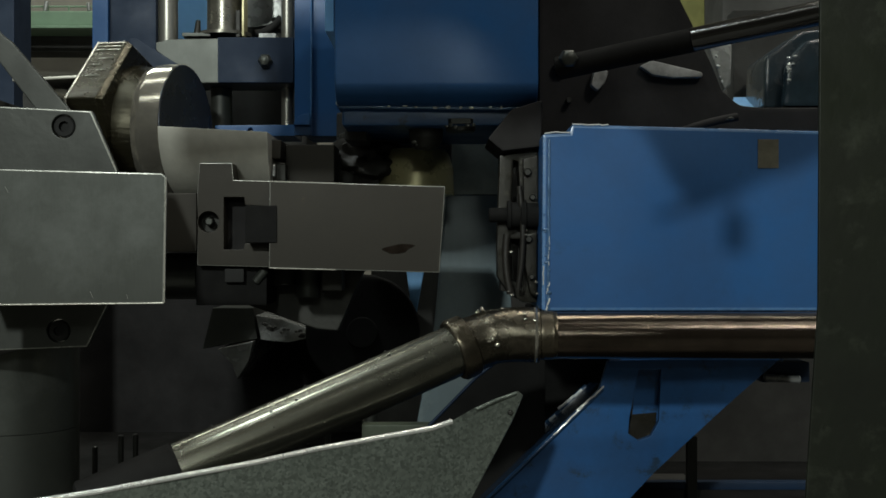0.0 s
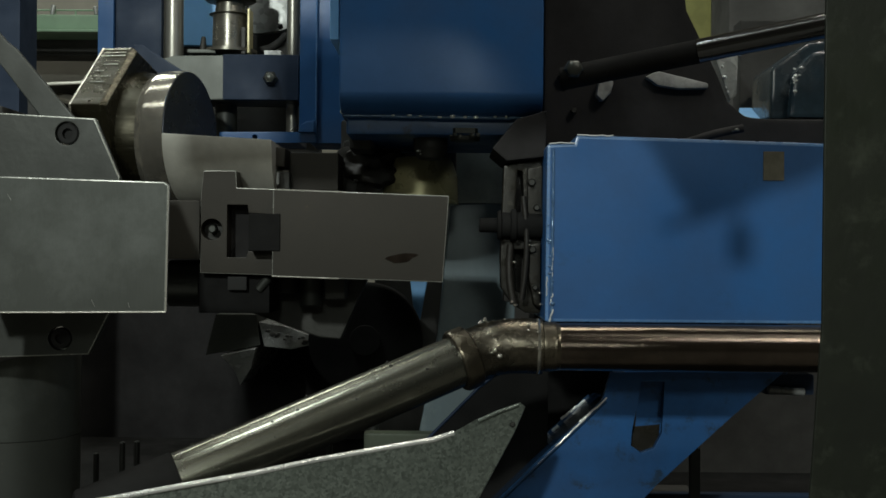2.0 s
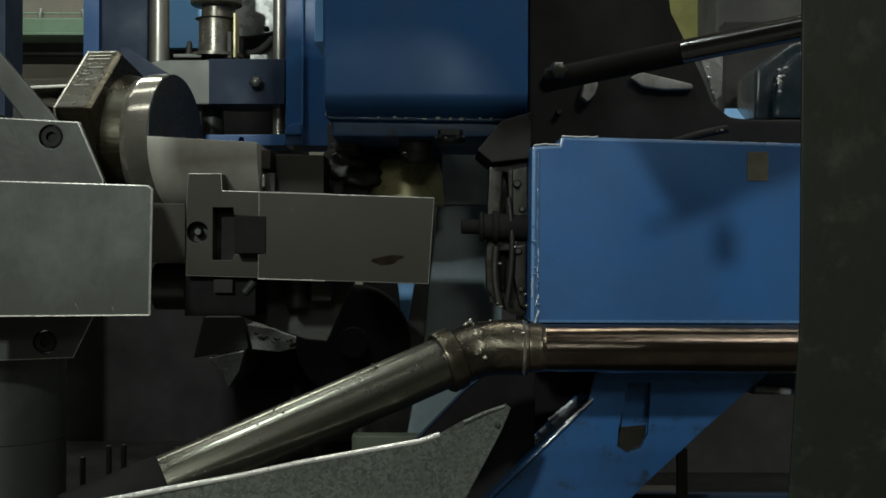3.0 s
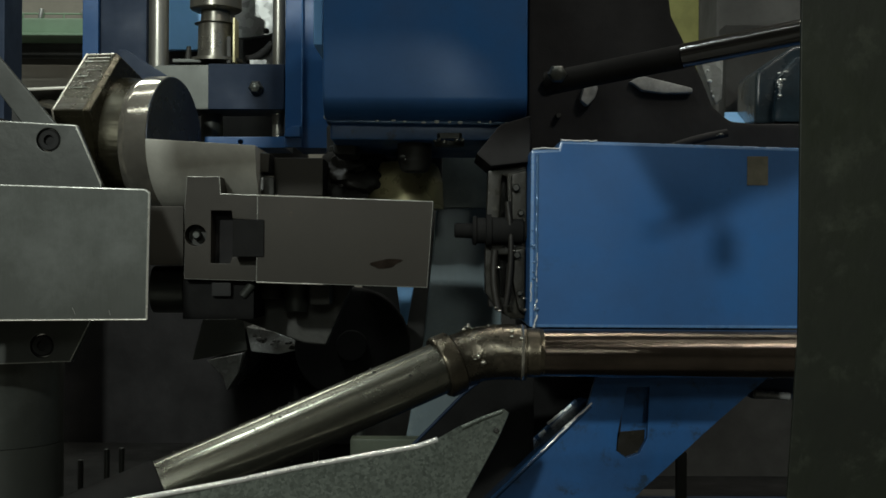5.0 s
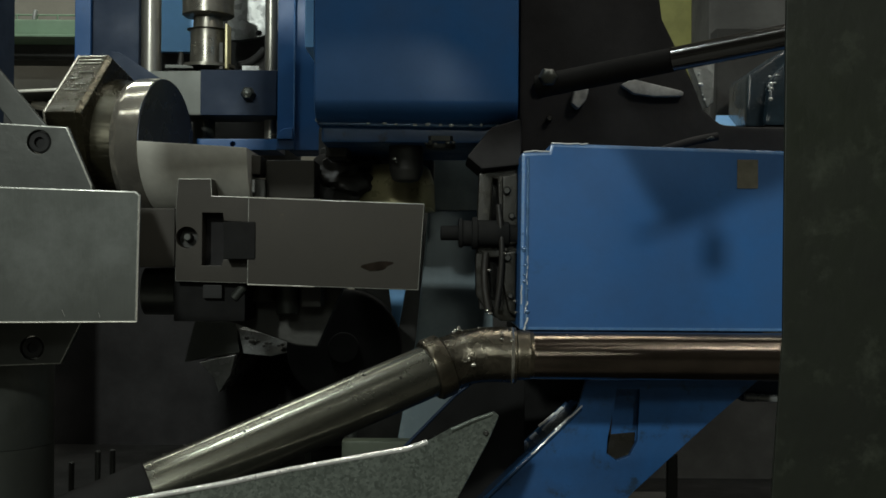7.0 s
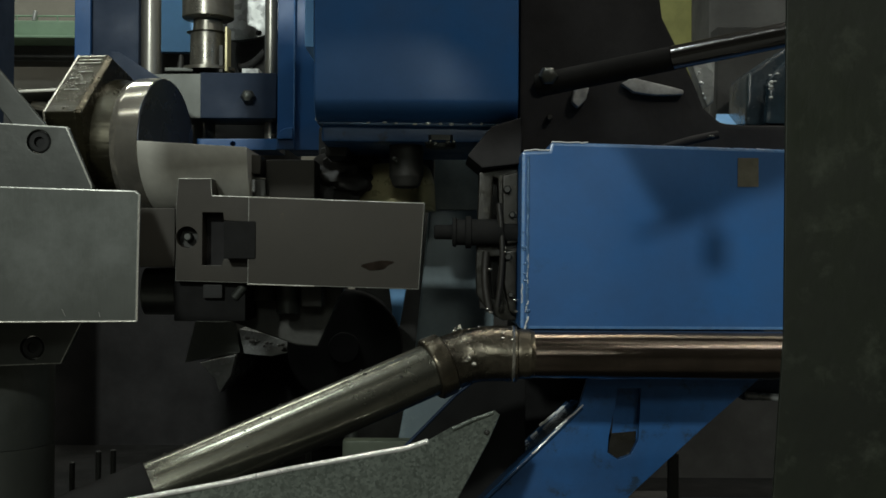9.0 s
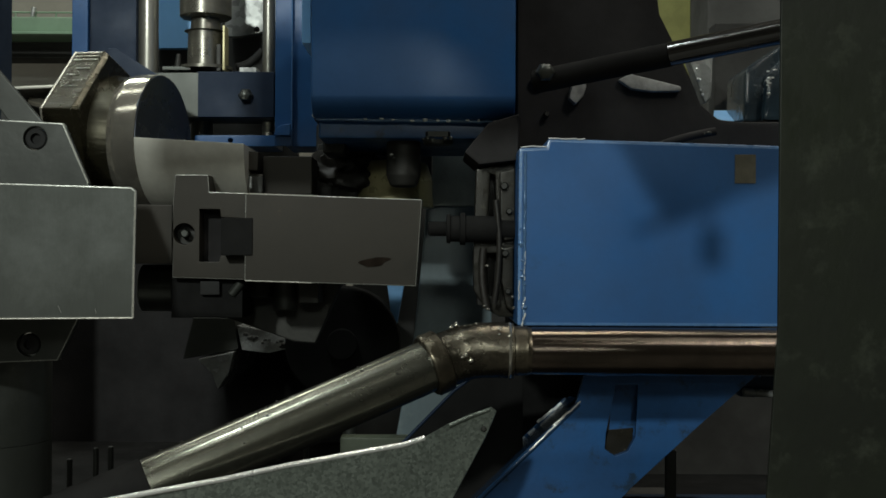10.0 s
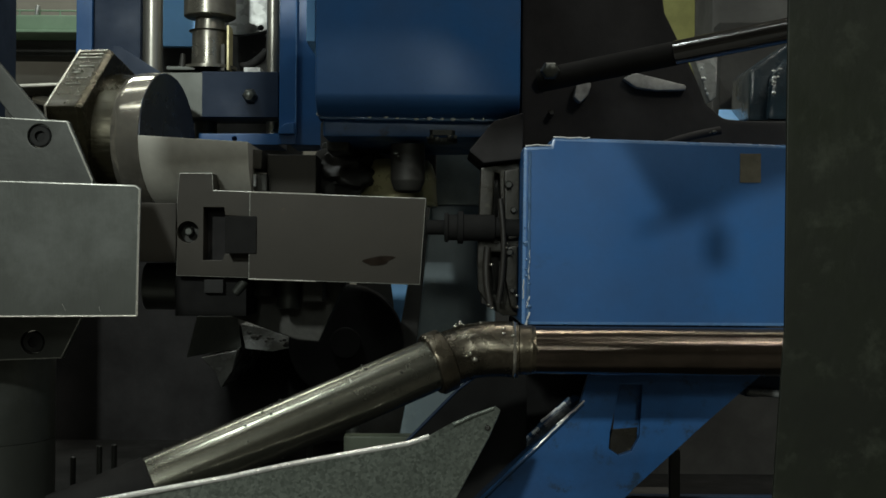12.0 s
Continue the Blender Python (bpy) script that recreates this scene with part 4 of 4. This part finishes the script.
def shiny_lug():
    t = thing("valve_block", (0.5544, 0.3, 1.4218), "oily dark blue valve block with glints", "valve")
    part("block", prism([(0.5247, 1.5139), (0.5854, 1.5562), (0.7143, 1.5691), (0.7143, 1.4292), (0.5228, 1.4292)], 0.28, 0.4, 0.008), VALVE, t)
    part("cheek", prism([(0.5537, 1.5014), (0.5838, 1.5360), (0.7067, 1.5506), (0.7067, 1.4286), (0.5464, 1.4286)], 0.255, 0.2795, 0.009), VALVE, t)
    # near-white beads paint the glints on the valve block
    part("drip", lumps(along((0.5544, 0.254, 1.4772), (0.5580, 0.254, 1.5134), 9, 0.007, 12), 0.0028, 12), SPARK, t, "small metal beads put in as wet glints")
    # pale blue here carries the light that comes from behind the plate
    part("glint_plate", slab([(0.4882, 0.34, 1.4384), (0.5395, 0.34, 1.4384), (0.5562, 0.4, 1.4634), (0.5033, 0.4, 1.4634)], (0, 0.004, -0.006), 0.001), BLUE_PALE, t, "blue plate edge, paled to look lit from behind")
    part("wedge", prism([(0.4583, 1.5555), (0.5014, 1.5555), (0.4994, 1.4850), (0.4877, 1.4752)], 0.4, 0.44, 0.004), ZINC, t, "wet steel wedge")
    part("wedge_glint", lumps(along((0.4669, 0.398, 1.5468), (0.4884, 0.398, 1.4862), 5, 0.004, 21), 0.0028, 21), SPARK, t, kind="stuff")
    part("back", box(0.5164, 0.7827, 0.45, 0.5, 1.4532, 1.6246, 0.002), SOOT, t)
    return t


shiny_lug()


# ---- far background ----
def far_green():
    t = thing("crane_girder", (-1.4781, 2.8, 2.0285), "far green crane girder with a low railing", "girder")
    part("girder", box(-3.1607, -0.7753, 2.74, 2.95, 2.0370, 2.0967, 0.01), GREEN, t)
    part("lower_flange", box(-3.1389, -0.7699, 2.7, 2.739, 2.0228, 2.0334, 0.004), GREEN, t)
    part("rail", rod((-3.1970, 2.8, 2.1242), (-0.7842, 2.8, 2.1242), 0.0034, seg=8), GREEN, t)
    for k in range(14):
        x = -2.1199 + 0.0385 * 1.0 * k * 2
        part("baluster", rod((x, 2.8, 2.1048), (x, 2.8, 2.1285), 0.0034, seg=8), GREEN, t)
    part("bracket_knob", rod((-1.5098, 2.78, 2.1029), (-1.5033, 2.78, 2.1393), 0.0086, seg=10), ZINC, t)
    part("bracket_knob", rod((-1.3425, 2.78, 2.1029), (-1.3468, 2.78, 2.1350), 0.0075, seg=10), ZINC, t)
    return t


far_green()
single("dark_beam", box(-3.3060, -0.8109, 2.96, 3.1, 1.9775, 2.0666, 0.01), SOOT, "black beam below the far girder", "beam", "structure")
single("far_cabinet", box(-3.4877, -0.8555, 3.2, 3.6, 0.0, 2.0249, 0.01), WALL, "grimy grey-brown far partition", "partition", "structure")
single("far_cabinet_yellow", box(0.5734, 0.7646, 1.6, 1.7, 0.0, 2.2827, 0.01), YELLOW, "dull yellow-green far panel", "panel", "structure")
for px, z0, z1 in ((0.60, 2.205, 2.22), (0.585, 2.10, 2.112), (0.585, 2.15, 2.162), (0.585, 2.19, 2.198)):
    single("shelf_strip", box(px, 0.708, 1.575, 1.5995, z0, z1, 0.002), YELLOW, "dull yellow-green shelf strip on a far panel", "strip", group="strips on the far panel")
single("far_post_grey", box(0.7119, 0.7498, 1.5, 1.55, 0.0, 2.2488, 0.004), STEEL_DULL, "grey far upright", "post", "structure")
single("far_dark_cabinet", box(0.7014, 1.3006, 1.3, 1.5, 0.0, 2.1812, 0.01), SOOT, "black far cabinet", "cabinet", "structure")
single("dark_upright", box(-1.0402, -0.8733, 0.75, 0.85, 0.0, 1.8915, 0.004), NAVY, "dark navy upright beside the press frame", "post")


def guard_rail():
    t = thing("guard_rail", (-0.6865, 0.45, 1.4620), "bright worn steel rail with an oily fitting", "rail")
    part("rail", prism([(-0.7468, 1.4961), (-0.5862, 1.5041), (-0.5862, 1.4981), (-0.7468, 1.4901)], 0.4, 0.52, 0.0015), CHROME, t)
    part("fitting", rod((-0.6916, 0.45, 1.4800), (-0.6564, 0.43, 1.4700), 0.0090, seg=20), TURNED, t)
    part("rail_web", box(-0.7650, -0.6005, 0.5, 0.52, 1.4067, 1.5013, 0.002), SOOT, t)
    return t


guard_rail()

# ---- post close to the camera ----
post = thing("foreground_post", (0.3040, -0.76, 0.0), "dark olive painted steel angle post with worn patches", "post")
part("flange", prism([(0.2620, 1.4746), (0.3784, 1.4746), (0.3784, 0.0), (0.2315, 0.0), (0.2515, 1.0273), (0.2601, 1.1612)], -0.8, -0.7965, 0.0012), POST, post)
part("web", box(0.3588, 0.3651, -0.796, -0.71, 0.0, 1.4746, 0.002), POST, post)
# unseen plate above the view, outlined to cast shade on both blue housings
part("gusset", prism([(0.0787, 1.5978), (0.1008, 1.5592), (0.1187, 1.5288), (0.1353, 1.5136), (0.0911, 1.4943), (0.0932, 1.4908), (0.1512, 1.5060), (0.1822, 1.5164), (0.2236, 1.5385), (0.2857, 1.5633), (0.3409, 1.5868), (0.42, 1.625), (0.42, 2.0), (-0.555, 2.0), (-0.555, 1.63), (0.03, 1.63)], -0.62, -0.612, 0.001), POST, post)
# unseen tab hung below it for the small dark patch on the feed housing
part("shadow_tab", prism([(0.1864, 1.5178), (0.1919, 1.5178), (0.1926, 1.4984), (0.2057, 1.4984), (0.2057, 1.4515), (0.1753, 1.4515), (0.1753, 1.4984), (0.1857, 1.4984)], -0.62, -0.616, 0.001), POST, post)

# unseen link that holds the shadow plate to the post
part("caster_arm", box(0.40, 0.419, -0.7955, -0.6205, 1.6, 1.7, 0.002), POST, post)


def motions():
    """The carriage and the ram sink, the feed rod slides out."""
    walk(carriage, [(t, pose(0, 0, dz)) for t, dz in ((0, 0.0), (0.5, -0.0035), (1, -0.0134), (1.5, -0.018), (2, -0.0199), (2.5, -0.0216), (3, -0.0234), (5, -0.029), (5.5, -0.0305), (6, -0.0322), (6.5, -0.0344),
                                                      (7, -0.0364), (9, -0.042), (9.5, -0.0446), (10, -0.0466), (10.5, -0.048), (11, -0.0488), (11.5, -0.0492), (12, -0.0499))])
    walk(ram, [(t, pose(0, 0, dz)) for t, dz in ((0, 0.0), (1.5, -0.001), (3, -0.005), (5, -0.0135), (6, -0.019), (7, -0.0235), (9, -0.034), (10, -0.038), (11, -0.0435), (12, -0.048))])
    walk(feed, [(t, pose(dx, 0, 0)) for t, dx in ((0, 0.0), (0.5, -0.004), (1, -0.0105), (1.5, -0.015), (2, -0.0195), (2.5, -0.022), (3, -0.0245), (5, -0.0325), (6, -0.0355), (7, -0.0395), (9, -0.0492), (10, -0.0533), (11, -0.0575), (12, -0.0625))])


motions()
